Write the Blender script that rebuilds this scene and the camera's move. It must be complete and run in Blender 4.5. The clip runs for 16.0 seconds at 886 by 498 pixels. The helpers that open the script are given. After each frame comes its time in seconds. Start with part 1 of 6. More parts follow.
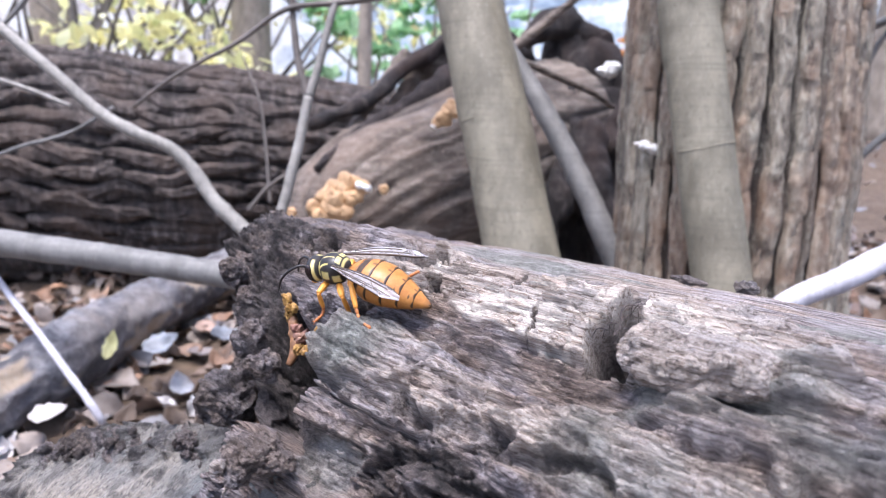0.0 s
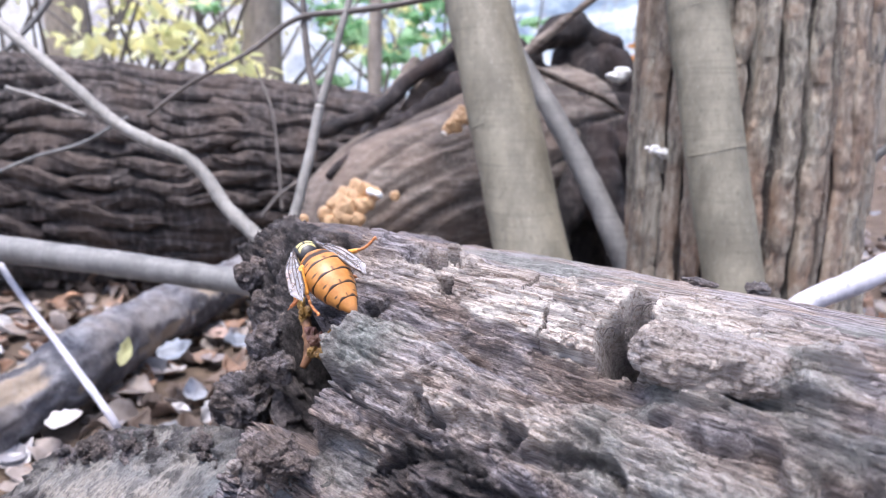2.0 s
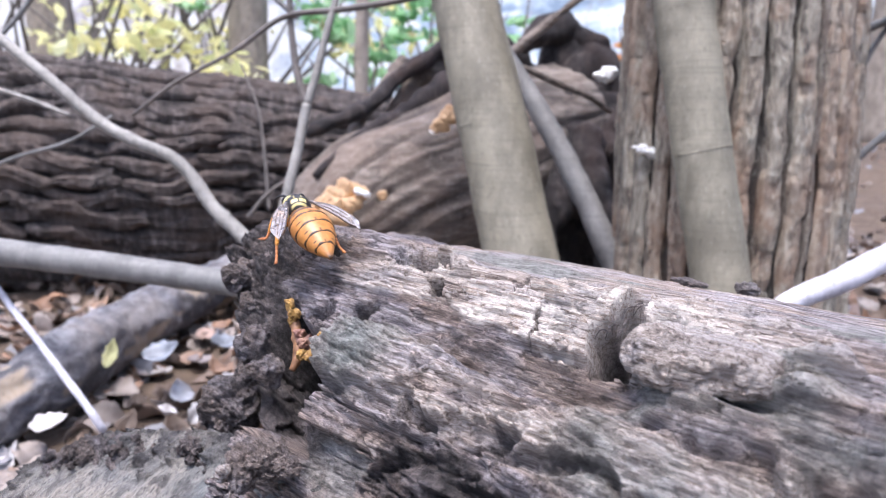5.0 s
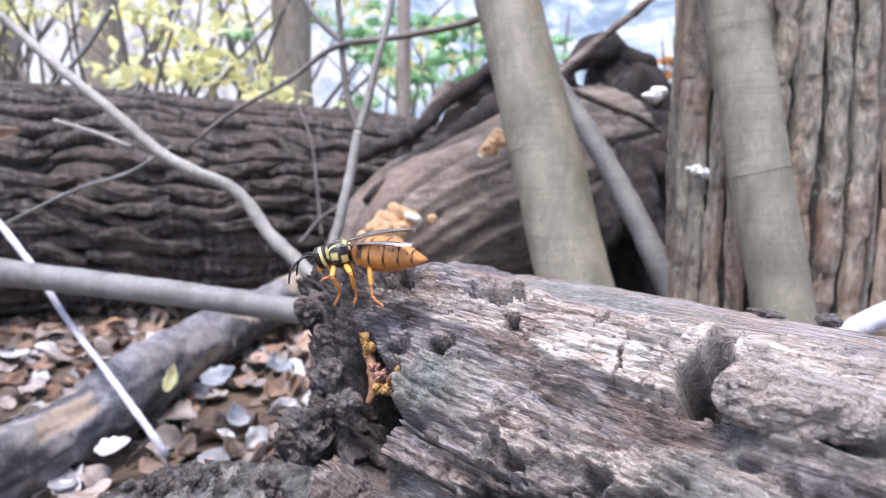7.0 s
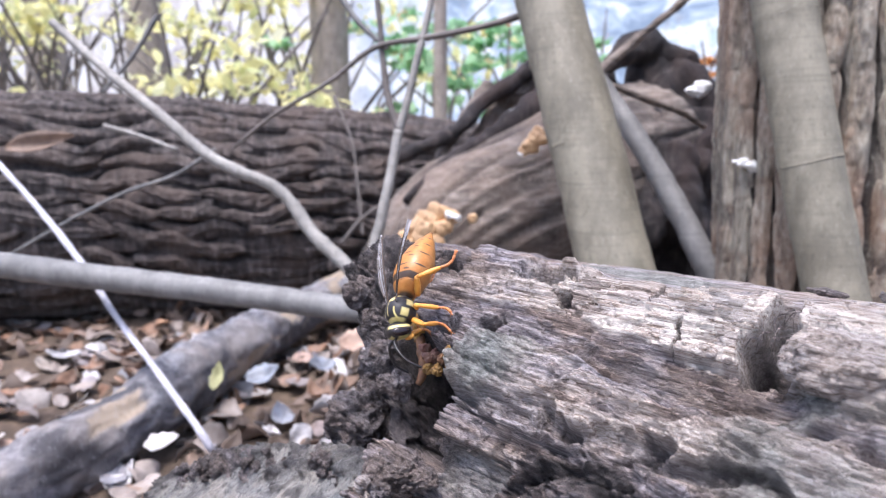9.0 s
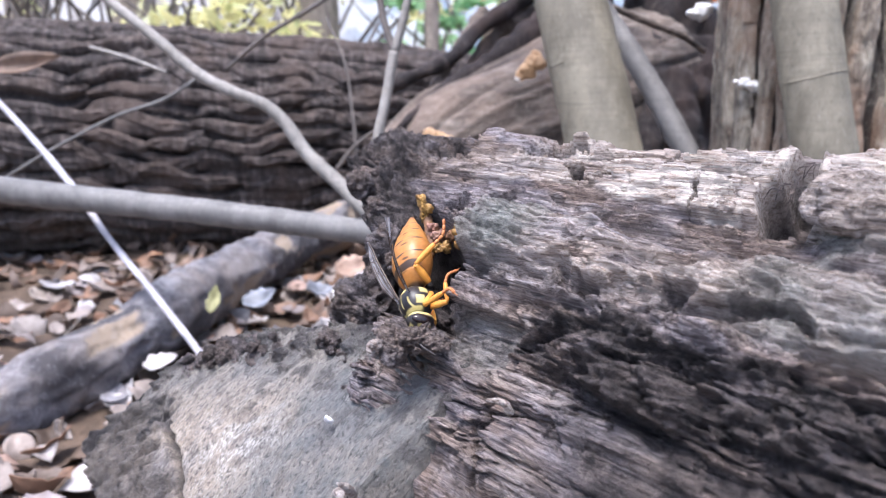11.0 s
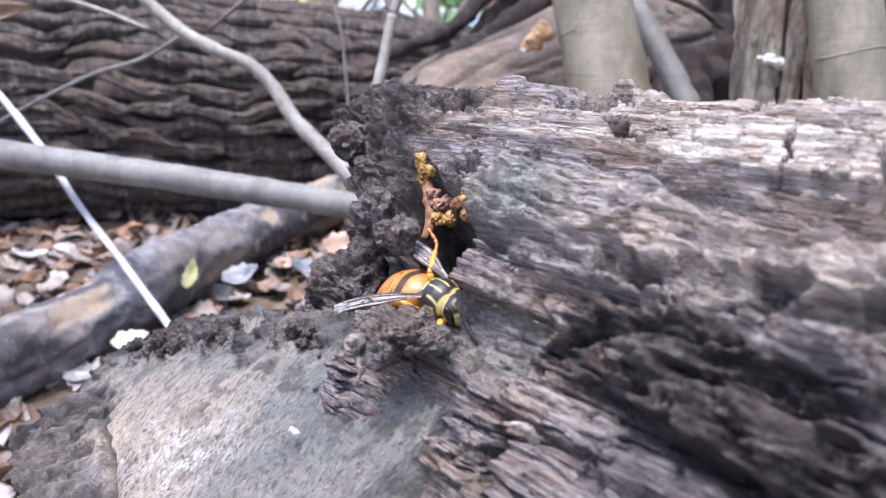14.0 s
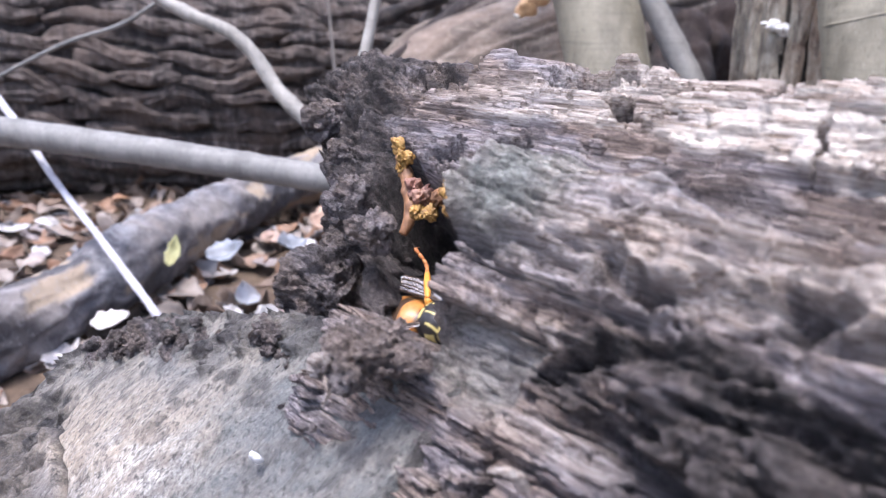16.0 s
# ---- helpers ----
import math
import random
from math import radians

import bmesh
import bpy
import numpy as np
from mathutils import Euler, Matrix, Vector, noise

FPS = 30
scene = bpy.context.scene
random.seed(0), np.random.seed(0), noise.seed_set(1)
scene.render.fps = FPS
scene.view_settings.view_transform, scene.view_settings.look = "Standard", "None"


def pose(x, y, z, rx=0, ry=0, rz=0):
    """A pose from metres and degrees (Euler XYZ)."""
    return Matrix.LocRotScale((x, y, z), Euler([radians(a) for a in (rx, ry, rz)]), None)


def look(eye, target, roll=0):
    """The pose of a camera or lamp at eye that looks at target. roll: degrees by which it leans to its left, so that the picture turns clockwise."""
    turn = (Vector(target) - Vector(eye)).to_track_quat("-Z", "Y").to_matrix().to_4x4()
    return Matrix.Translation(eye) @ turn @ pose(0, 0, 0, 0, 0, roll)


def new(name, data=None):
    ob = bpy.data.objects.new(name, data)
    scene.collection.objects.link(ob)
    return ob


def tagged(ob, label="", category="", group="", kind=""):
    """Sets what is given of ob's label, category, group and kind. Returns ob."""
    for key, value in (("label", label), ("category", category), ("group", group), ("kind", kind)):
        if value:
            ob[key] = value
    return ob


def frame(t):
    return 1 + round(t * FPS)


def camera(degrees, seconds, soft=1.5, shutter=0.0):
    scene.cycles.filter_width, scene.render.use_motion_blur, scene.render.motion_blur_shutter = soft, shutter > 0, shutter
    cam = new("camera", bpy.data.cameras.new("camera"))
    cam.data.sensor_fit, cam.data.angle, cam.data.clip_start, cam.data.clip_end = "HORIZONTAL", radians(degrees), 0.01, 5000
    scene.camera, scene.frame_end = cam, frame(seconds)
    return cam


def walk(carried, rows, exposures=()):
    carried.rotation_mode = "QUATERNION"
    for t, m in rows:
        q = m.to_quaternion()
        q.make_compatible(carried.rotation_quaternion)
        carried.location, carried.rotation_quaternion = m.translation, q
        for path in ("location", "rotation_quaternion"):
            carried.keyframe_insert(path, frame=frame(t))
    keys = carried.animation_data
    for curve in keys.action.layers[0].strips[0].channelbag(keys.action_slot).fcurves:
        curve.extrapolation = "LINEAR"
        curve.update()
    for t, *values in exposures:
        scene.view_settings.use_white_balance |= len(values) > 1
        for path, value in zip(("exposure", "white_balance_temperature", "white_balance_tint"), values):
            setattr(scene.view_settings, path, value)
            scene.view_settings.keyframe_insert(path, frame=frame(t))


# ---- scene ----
# ---- camera ----
cam = camera(64.0, 16.0, soft=1.0)
cam.data.dof.use_dof = True
cam.data.dof.focus_distance = 0.105
cam.data.dof.aperture_fstop = 38.0


def eye(x, y, z, yaw, pitch, lean):
    return pose(x, y, z, 90 + pitch, 0, yaw) @ pose(0, 0, 0, 0, 0, -lean)


PATH = [
    (0.0, 0.0000, 0.0000, 0.1520, 0.00, -12.00, -0.00),
    (0.5, -0.0001, -0.0004, 0.1516, 0.43, -11.65, 0.31),
    (1.0, 0.0001, -0.0008, 0.1515, 0.75, -11.44, 0.50),
    (1.5, -0.0003, -0.0008, 0.1515, 0.88, -11.42, 0.50),
    (2.0, -0.0001, -0.0014, 0.1515, 0.91, -11.41, 0.52),
    (2.5, -0.0002, -0.0011, 0.1514, 0.84, -11.45, 0.64),
    (3.0, -0.0001, -0.0010, 0.1513, 0.66, -11.50, 0.62),
    (3.5, 0.0001, -0.0011, 0.1512, 0.49, -11.60, 0.60),
    (6.0, -0.0023, -0.0004, 0.1527, -0.36, -11.22, 0.46),
    (6.5, -0.0039, -0.0014, 0.1535, 1.51, -10.59, 1.32),
    (7.0, -0.0063, -0.0013, 0.1547, 3.17, -9.92, 1.74),
    (7.5, -0.0072, -0.0016, 0.1542, 4.67, -9.13, 2.29),
    (8.0, -0.0082, -0.0016, 0.1541, 5.91, -8.63, 2.86),
    (10.5, -0.0091, -0.0014, 0.1398, 6.36, -12.22, 2.80),
    (11.0, -0.0122, -0.0025, 0.1380, 5.63, -13.61, 2.56),
    (11.5, -0.0152, -0.0002, 0.1364, 5.20, -14.78, 1.89),
    (12.0, -0.0153, 0.0040, 0.1356, 5.44, -15.58, 1.47),
    (12.5, -0.0160, 0.0079, 0.1347, 5.43, -15.75, 1.14),
    (13.0, -0.0156, 0.0128, 0.1331, 5.63, -15.39, 0.86),
    (13.5, -0.0156, 0.0168, 0.1318, 5.41, -15.14, 0.66),
    (14.0, -0.0159, 0.0204, 0.1310, 5.02, -15.08, 0.54),
    (14.5, -0.0164, 0.0238, 0.1294, 4.25, -14.75, 0.08),
    (15.0, -0.0167, 0.0268, 0.1291, 3.60, -15.05, -0.16),
    (15.5, -0.0158, 0.0297, 0.1294, 4.00, -15.71, 0.19),
    (16.0, -0.0151, 0.0317, 0.1318, 4.58, -17.72, 0.65),
]
walk(cam, [(r[0], eye(*r[1:])) for r in PATH], [(0.0, 0.98, 5750.0, 15.0), (11.0, 0.98, 5750.0, 15.0), (14.0, 1.10, 5750.0, 15.5), (16.0, 1.15, 5750.0, 15.5)])

# ---- light ----
world = bpy.data.worlds.new("sky")
scene.world = world
world.use_nodes = True
wn, wl = world.node_tree.nodes, world.node_tree.links
sky = wn.new("ShaderNodeTexSky")
sky.sky_type = "NISHITA"
sky.sun_disc = False
sky.sun_elevation = radians(76)
sky.sun_rotation = radians(206)
sky.air_density, sky.dust_density, sky.ozone_density = 1.0, 5.0, 1.0
wn["Background"].inputs["Strength"].default_value = 0.19
wl.new(sky.outputs["Color"], wn["Background"].inputs["Color"])

sun = new("sun", bpy.data.lights.new("sun", "SUN"))
sun.data.energy = 2.1
sun.data.angle = radians(14)
sun.data.color = (1.0, 0.955, 0.9)
sun.matrix_world = look((-0.22 * 5, -0.45 * 5, 2.0 * 5), (0, 0, 0))

# ---- noise on arrays ----


def hash3(i, j, k, seed):
    h = (i * 374761393 + j * 668265263 + k * 2147483647 + seed * 974634777) & 0xFFFFFFFF
    h = ((h ^ (h >> 13)) * 1274126177) & 0xFFFFFFFF
    return ((h ^ (h >> 16)) & 0xFFFF) / 32767.5 - 1.0


def vnoise(x, y, z=0.0, seed=0):
    x, y, z = np.broadcast_arrays(np.asarray(x, float), np.asarray(y, float), np.asarray(z, float))
    i, j, k = np.floor(x).astype(np.int64), np.floor(y).astype(np.int64), np.floor(z).astype(np.int64)
    fx, fy, fz = x - i, y - j, z - k
    fx, fy, fz = (f * f * (3 - 2 * f) for f in (fx, fy, fz))
    out = 0
    for a in (0, 1):
        for b in (0, 1):
            for c in (0, 1):
                w = (fx if a else 1 - fx) * (fy if b else 1 - fy) * (fz if c else 1 - fz)
                out = out + w * hash3(i + a, j + b, k + c, seed)
    return out


def fbm(x, y, z=0.0, octaves=4, seed=0, gain=0.5):
    out, amp = 0, 1.0
    for o in range(octaves):
        out = out + amp * vnoise(x * 2 ** o, y * 2 ** o, np.asarray(z) * 2 ** o, seed + o)
        amp *= gain
    return out


def step(x, a, b):
    """0 below a, 1 above b, smooth between; a may lie above b."""
    t = np.clip((np.asarray(x, float) - a) / (b - a), 0, 1)
    return t * t * (3 - 2 * t)


def bump(x, mid, half, edge):
    return step(x, mid - half - edge, mid - half) * step(x, mid + half + edge, mid + half)


# ---- meshes ----


def mesh_of(name, verts, faces, mats=(), smooth=True, tone=None):
    me = bpy.data.meshes.new(name)
    me.from_pydata([tuple(v) for v in np.asarray(verts).tolist()], [], faces)
    for m in (mats if isinstance(mats, (list, tuple)) else [mats]):
        me.materials.append(m)
    if smooth:
        me.polygons.foreach_set("use_smooth", [True] * len(me.polygons))
    if tone is not None:
        at = me.color_attributes.new("tone", "FLOAT_COLOR", "POINT")
        col = np.ones((len(verts), 4))
        col[:, :3] = tone
        at.data.foreach_set("color", col.ravel())
    me.update()
    return me


def grid_faces(nu, nv, wrap=False, flip=False):
    out = []
    for i in range(nu - 1):
        for j in range(nv if wrap else nv - 1):
            k = (j + 1) % nv
            f = (i * nv + j, i * nv + k, (i + 1) * nv + k, (i + 1) * nv + j)
            out.append(f[::-1] if flip else f)
    return out


def thing(name, label, category, m=None, group="", kind=""):
    ob = new(name)
    ob.empty_display_size = 0.01
    if m is not None:
        ob.matrix_basis = m
    return tagged(ob, label, category, group, kind)


def child(name, me, parent, label=""):
    ob = new(name, me)
    ob.parent = parent
    if label:
        tagged(ob, label)
    return ob


def alone(name, me, label, category, m=None, group="", kind=""):
    ob = new(name, me)
    if m is not None:
        ob.matrix_basis = m
    return tagged(ob, label, category, group, kind)


def spline(points, n):
    """n points on a smooth curve through the given ones, each row any number of values."""
    p = np.array(points, float)
    d = np.r_[0, np.cumsum(np.sqrt((np.diff(p[:, :3], axis=0) ** 2).sum(1)))]
    t = np.linspace(0, d[-1], n)
    m = np.gradient(p, d, axis=0) if len(p) > 2 else np.repeat((p[1:] - p[:1]) / d[-1], 2, 0)
    i = np.clip(np.searchsorted(d, t, side="right") - 1, 0, len(p) - 2)
    h = (d[i + 1] - d[i])[:, None]
    u = ((t - d[i])[:, None]) / h
    return ((2 * u ** 3 - 3 * u ** 2 + 1) * p[i] + (u ** 3 - 2 * u ** 2 + u) * h * m[i]
            + (-2 * u ** 3 + 3 * u ** 2) * p[i + 1] + (u ** 3 - u ** 2) * h * m[i + 1])


def tube(points, rings=40, sides=12, rough=0.0, freq=60.0, seed=0, shape=None):
    """A closed tube along x, y, z, radius rows. rough: relief as a share of the radius. shape(u, angle): relief in metres."""
    c = spline(points, rings)
    p, r = c[:, :3], c[:, 3]
    tan = np.gradient(p, axis=0)
    tan /= np.linalg.norm(tan, axis=1)[:, None]
    up = np.array([0, 0, 1.0]) if abs(tan[0][2]) < 0.9 else np.array([0, 1.0, 0])
    sx = np.cross(tan, up)
    sx /= np.linalg.norm(sx, axis=1)[:, None]
    sy = np.cross(sx, tan)
    ang = np.linspace(0, 2 * math.pi, sides, endpoint=False)
    ring = np.cos(ang)[None, :, None] * sx[:, None] + np.sin(ang)[None, :, None] * sy[:, None]
    dist = np.r_[0, np.cumsum(np.linalg.norm(np.diff(p, axis=0), axis=1))]
    q = p[:, None] + ring * r[:, None, None]
    rr = r[:, None] * np.ones(sides)
    if rough:
        rr = rr * (1 + rough * fbm(q[..., 0] * freq, q[..., 1] * freq, q[..., 2] * freq, 3, seed))
    if shape is not None:
        rr = rr + shape(dist[:, None] * np.ones(sides), ang[None] * np.ones((rings, 1)))
    v = p[:, None] + ring * rr[..., None]
    verts = np.concatenate([v.reshape(-1, 3), p[:1], p[-1:]])
    faces = grid_faces(rings, sides, True)
    a, b = rings * sides, rings * sides + 1
    faces += [(a, (j + 1) % sides, j) for j in range(sides)]
    o = (rings - 1) * sides
    faces += [(b, o + j, o + (j + 1) % sides) for j in range(sides)]
    return verts, faces


def joined(parts):
    verts, faces, n = [], [], 0
    for v, f in parts:
        verts.append(np.asarray(v, float))
        faces += [tuple(i + n for i in g) for g in f]
        n += len(v)
    return np.concatenate(verts), faces


def lump(centre, size, rough, freq, seed, res=24, turn=None, power=2.0, crag=0.0):
    """A rough closed lump: a rounded box (power above 2) or an ellipsoid, with relief in metres. crag: sharp folds, in metres."""
    th = np.linspace(0, math.pi, res)
    ph = np.linspace(0, 2 * math.pi, res * 2, endpoint=False)
    t, p = np.meshgrid(th, ph, indexing="ij")
    d = np.stack([np.sin(t) * np.cos(p), np.sin(t) * np.sin(p), np.cos(t)], -1)
    k = (np.abs(d) ** power).sum(-1) ** (-1 / power)
    v = d * k[..., None] * np.array(size)
    v += d * (rough * fbm(v[..., 0] * freq, v[..., 1] * freq, v[..., 2] * freq + seed, 4, seed))[..., None]
    if crag:
        c = 1 - np.abs(fbm(v[..., 0] * freq * 1.7, v[..., 1] * freq * 1.7, v[..., 2] * freq * 1.7, 4, seed + 9, 0.6)) * 2
        v += d * (crag * np.clip(c, -1, 1))[..., None]
    v = v.reshape(-1, 3)
    if turn is not None:
        v = v @ np.array(Euler([radians(a) for a in turn]).to_matrix()).T
    return v + np.array(centre), grid_faces(res, res * 2, True, True)


# ---- materials ----


class Mat:
    """A node material put together step by step."""

    def __init__(self, name, rough=0.7):
        self.m = bpy.data.materials.new(name)
        self.m.use_nodes = True
        self.n, self.l = self.m.node_tree.nodes, self.m.node_tree.links
        self.b = self.n["Principled BSDF"]
        self.b.inputs["Roughness"].default_value = rough
        self.co = self.n.new("ShaderNodeTexCoord").outputs["Object"]

    def mapped(self, scale, turn=(0, 0, 0)):
        k = self.n.new("ShaderNodeMapping")
        k.inputs["Scale"].default_value = scale
        k.inputs["Rotation"].default_value = [radians(a) for a in turn]
        self.l.new(self.co, k.inputs["Vector"])
        return k.outputs[0]

    def noise(self, scale=(1, 1, 1), detail=5.0, rough=0.6, distort=0.0, turn=(0, 0, 0)):
        k = self.n.new("ShaderNodeTexNoise")
        k.inputs["Scale"].default_value = 1.0
        k.inputs["Detail"].default_value = detail
        k.inputs["Roughness"].default_value = rough
        k.inputs["Distortion"].default_value = distort
        self.l.new(self.mapped(scale, turn), k.inputs["Vector"])
        return k.outputs[0]

    def ramp(self, fac, stops):
        k = self.n.new("ShaderNodeValToRGB")
        e = k.color_ramp.elements
        while len(e) < len(stops):
            e.new(0.5)
        for el, (p, c) in zip(e, stops):
            el.position = p
            el.color = (*c, 1) if len(c) == 3 else c
        self.l.new(fac, k.inputs[0])
        return k.outputs[0]

    def mix(self, fac, a, b, mode="MIX"):
        k = self.n.new("ShaderNodeMix")
        k.data_type = "RGBA"
        k.blend_type = mode
        for sock, v in ((k.inputs[0], fac), (k.inputs[6], a), (k.inputs[7], b)):
            if isinstance(v, (int, float)):
                sock.default_value = v
            elif isinstance(v, tuple):
                sock.default_value = (*v, 1)
            else:
                self.l.new(v, sock)
        return k.outputs[2]

    def math(self, op, a, b=0.0):
        k = self.n.new("ShaderNodeMath")
        k.operation = op
        for sock, v in zip(k.inputs, (a, b)):
            if isinstance(v, (int, float)):
                sock.default_value = v
            else:
                self.l.new(v, sock)
        return k.outputs[0]

    def tone(self):
        k = self.n.new("ShaderNodeAttribute")
        k.attribute_name = "tone"
        s = self.n.new("ShaderNodeSeparateColor")
        self.l.new(k.outputs["Color"], s.inputs[0])
        return s.outputs

    def random(self):
        return self.n.new("ShaderNodeObjectInfo").outputs["Random"]

    def island(self):
        return self.n.new("ShaderNodeNewGeometry").outputs["Random Per Island"]

    def relief(self, height, depth, strength=1.0, after=None):
        k = self.n.new("ShaderNodeBump")
        k.inputs["Distance"].default_value = depth
        k.inputs["Strength"].default_value = strength
        self.l.new(height, k.inputs["Height"])
        if after is not None:
            self.l.new(after, k.inputs["Normal"])
        self.l.new(k.outputs[0], self.b.inputs["Normal"])
        return k.outputs[0]

    def done(self, colour=None, rough=None):
        if colour is not None:
            if isinstance(colour, tuple):
                self.b.inputs["Base Color"].default_value = (*colour, 1)
            else:
                self.l.new(colour, self.b.inputs["Base Color"])
        if rough is not None:
            self.l.new(rough, self.b.inputs["Roughness"])
        return self.m


def rotten_wood():
    """Weathered fibrous wood; tone red: pale fresh fibres, green: algae, blue: dark rot and painted shade."""
    k = Mat("rotten_wood", 0.8)
    pale, moss, dark = k.tone()[:3]
    fib = k.noise((90, 1900, 1900), 6, 0.68, 0.3)
    hair = k.noise((260, 5200, 5200), 3, 0.6, 0.2)
    broad = k.noise((60, 160, 160), 4, 0.6)
    spots = k.noise((420, 520, 520), 5, 0.72)
    grey = k.ramp(fib, [(0.34, (0.04, 0.034, 0.038)), (0.48, (0.24, 0.21, 0.226)), (0.64, (0.5, 0.455, 0.47))])
    brown = k.ramp(fib, [(0.33, (0.05, 0.034, 0.028)), (0.48, (0.235, 0.172, 0.142)), (0.64, (0.49, 0.385, 0.32))])
    base = k.mix(k.ramp(broad, [(0.40, (0, 0, 0)), (0.58, (1, 1, 1))]), grey, brown)
    fresh = k.ramp(fib, [(0.3, (0.15, 0.098, 0.07)), (0.41, (0.5, 0.395, 0.32)), (0.55, (0.82, 0.74, 0.66))])
    base = k.mix(pale, base, fresh)
    algae = k.ramp(spots, [(0.3, (0.05, 0.052, 0.046)), (0.48, (0.2, 0.203, 0.186)), (0.68, (0.41, 0.412, 0.375))])
    base = k.mix(moss, base, algae)
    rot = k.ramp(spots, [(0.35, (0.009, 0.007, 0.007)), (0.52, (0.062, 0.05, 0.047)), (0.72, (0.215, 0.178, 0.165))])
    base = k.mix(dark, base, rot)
    base = k.mix(k.ramp(hair, [(0.3, (0.6,) * 3), (0.42, (0, 0, 0))]), base, (0.05, 0.038, 0.034))
    n1 = k.relief(fib, 0.0016, 1.0)
    n2 = k.relief(spots, 0.0014, 0.9, n1)
    n3 = k.relief(hair, 0.0003, 0.8, n2)
    grit = k.noise((1700, 2100, 2100), 4, 0.75)
    k.relief(grit, 0.0006, 0.7, n3)
    base = k.mix(k.ramp(grit, [(0.28, (0.6,) * 3), (0.4, (0, 0, 0))]), base, (0.03, 0.026, 0.026))
    base = k.mix(k.ramp(grit, [(0.62, (0, 0, 0)), (0.72, (0.35,) * 3)]), base, (0.46, 0.42, 0.4))
    return k.done(base)


def smooth_wood():
    """Bare wood polished by weather; tone red: bright patch of painted sheen, green: algae film, blue: dark rot and the
    split.
    """
    k = Mat("smooth_weathered_wood", 0.5)
    sheen_patch, film, dark = k.tone()[:3]
    # grain that runs down the slope
    turned = k.n.new("ShaderNodeMapping")
    turned.inputs["Rotation"].default_value = (radians(40), radians(-10), 0)
    k.l.new(k.co, turned.inputs["Vector"])
    k.co = turned.outputs[0]
    fib = k.noise((950, 950, 380), 5, 0.7, 0.5)
    glint = k.noise((2600, 2600, 1100), 4, 0.75, 0.4)
    broad = k.noise((80, 80, 60), 4, 0.65)
    spots = k.noise((1500, 1500, 1100), 5, 0.75)
    blot = k.noise((260, 260, 220), 5, 0.72)
    a = k.ramp(fib, [(0.3, (0.11, 0.102, 0.1)), (0.5, (0.225, 0.203, 0.188)), (0.7, (0.38, 0.345, 0.315))])
    b = k.ramp(fib, [(0.3, (0.19, 0.15, 0.112)), (0.5, (0.37, 0.307, 0.24)), (0.7, (0.53, 0.455, 0.37))])
    base = k.mix(k.ramp(broad, [(0.34, (0, 0, 0)), (0.52, (1, 1, 1))]), a, b)
    base = k.mix(sheen_patch, base, k.ramp(glint, [(0.36, (0.24, 0.215, 0.18)), (0.5, (0.46, 0.42, 0.37)), (0.62, (0.84, 0.82, 0.78))]))
    # pale flecks in the colour: scratches and painted glints
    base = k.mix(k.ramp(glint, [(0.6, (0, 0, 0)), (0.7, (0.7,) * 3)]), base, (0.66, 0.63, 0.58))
    base = k.mix(k.math("MULTIPLY", film, k.math("MULTIPLY", blot, 1.4)), base, (0.115, 0.125, 0.125))
    base = k.mix(k.ramp(spots, [(0.38, (0, 0, 0)), (0.49, (1, 1, 1))]), k.mix(0.75, base, (0.03, 0.027, 0.027)), base)
    base = k.mix(k.ramp(blot, [(0.32, (0, 0, 0)), (0.42, (1, 1, 1))]), k.mix(0.65, base, (0.045, 0.04, 0.04)), base)
    base = k.mix(dark, base, k.ramp(blot, [(0.35, (0.014, 0.012, 0.012)), (0.55, (0.06, 0.052, 0.05)), (0.75, (0.2, 0.175, 0.165))]))
    n1 = k.relief(fib, 0.0005, 0.8)
    n2 = k.relief(glint, 0.0003, 0.9, n1)
    n3 = k.relief(spots, 0.0005, 0.9, n2)
    k.relief(blot, 0.0012, 0.7, n3)
    return k.done(base, k.ramp(glint, [(0.4, (0.62,) * 3), (0.65, (0.28,) * 3)]))


def bark(name, dark, mid, light, warm, along, across, depth, moss=None):
    k = Mat(name, 0.85)
    fib = k.noise((across, across, along), 5, 0.65, 0.5)
    broad = k.noise((18, 18, 12), 3, 0.6)
    tone = k.tone()
    base = k.ramp(fib, [(0.28, dark), (0.5, mid), (0.72, light)])
    base = k.mix(k.ramp(broad, [(0.47, (0, 0, 0)), (0.62, (0.6,) * 3)]), base, warm, "MIX")
    base = k.mix(k.ramp(k.random(), [(0.5, (0, 0, 0)), (1.0, (0.25,) * 3)]), base, warm)
    base = k.mix(k.ramp(k.noise((55, 55, 40), 4, 0.7), [(0.56, (0, 0, 0)), (0.66, (0.45,) * 3)]), base, warm)
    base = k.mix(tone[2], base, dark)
    if moss:
        base = k.mix(tone[1], base, moss)
    flake = k.noise((420, 420, 260), 5, 0.75)
    base = k.mix(k.ramp(flake, [(0.3, (0.5,) * 3), (0.44, (0, 0, 0))]), base, dark)
    base = k.mix(k.ramp(flake, [(0.54, (0, 0, 0)), (0.72, (0.6,) * 3)]), base, light)
    n1 = k.relief(fib, depth, 0.8)
    k.relief(flake, depth * 0.8, 1.0, n1)
    return k.done(base)


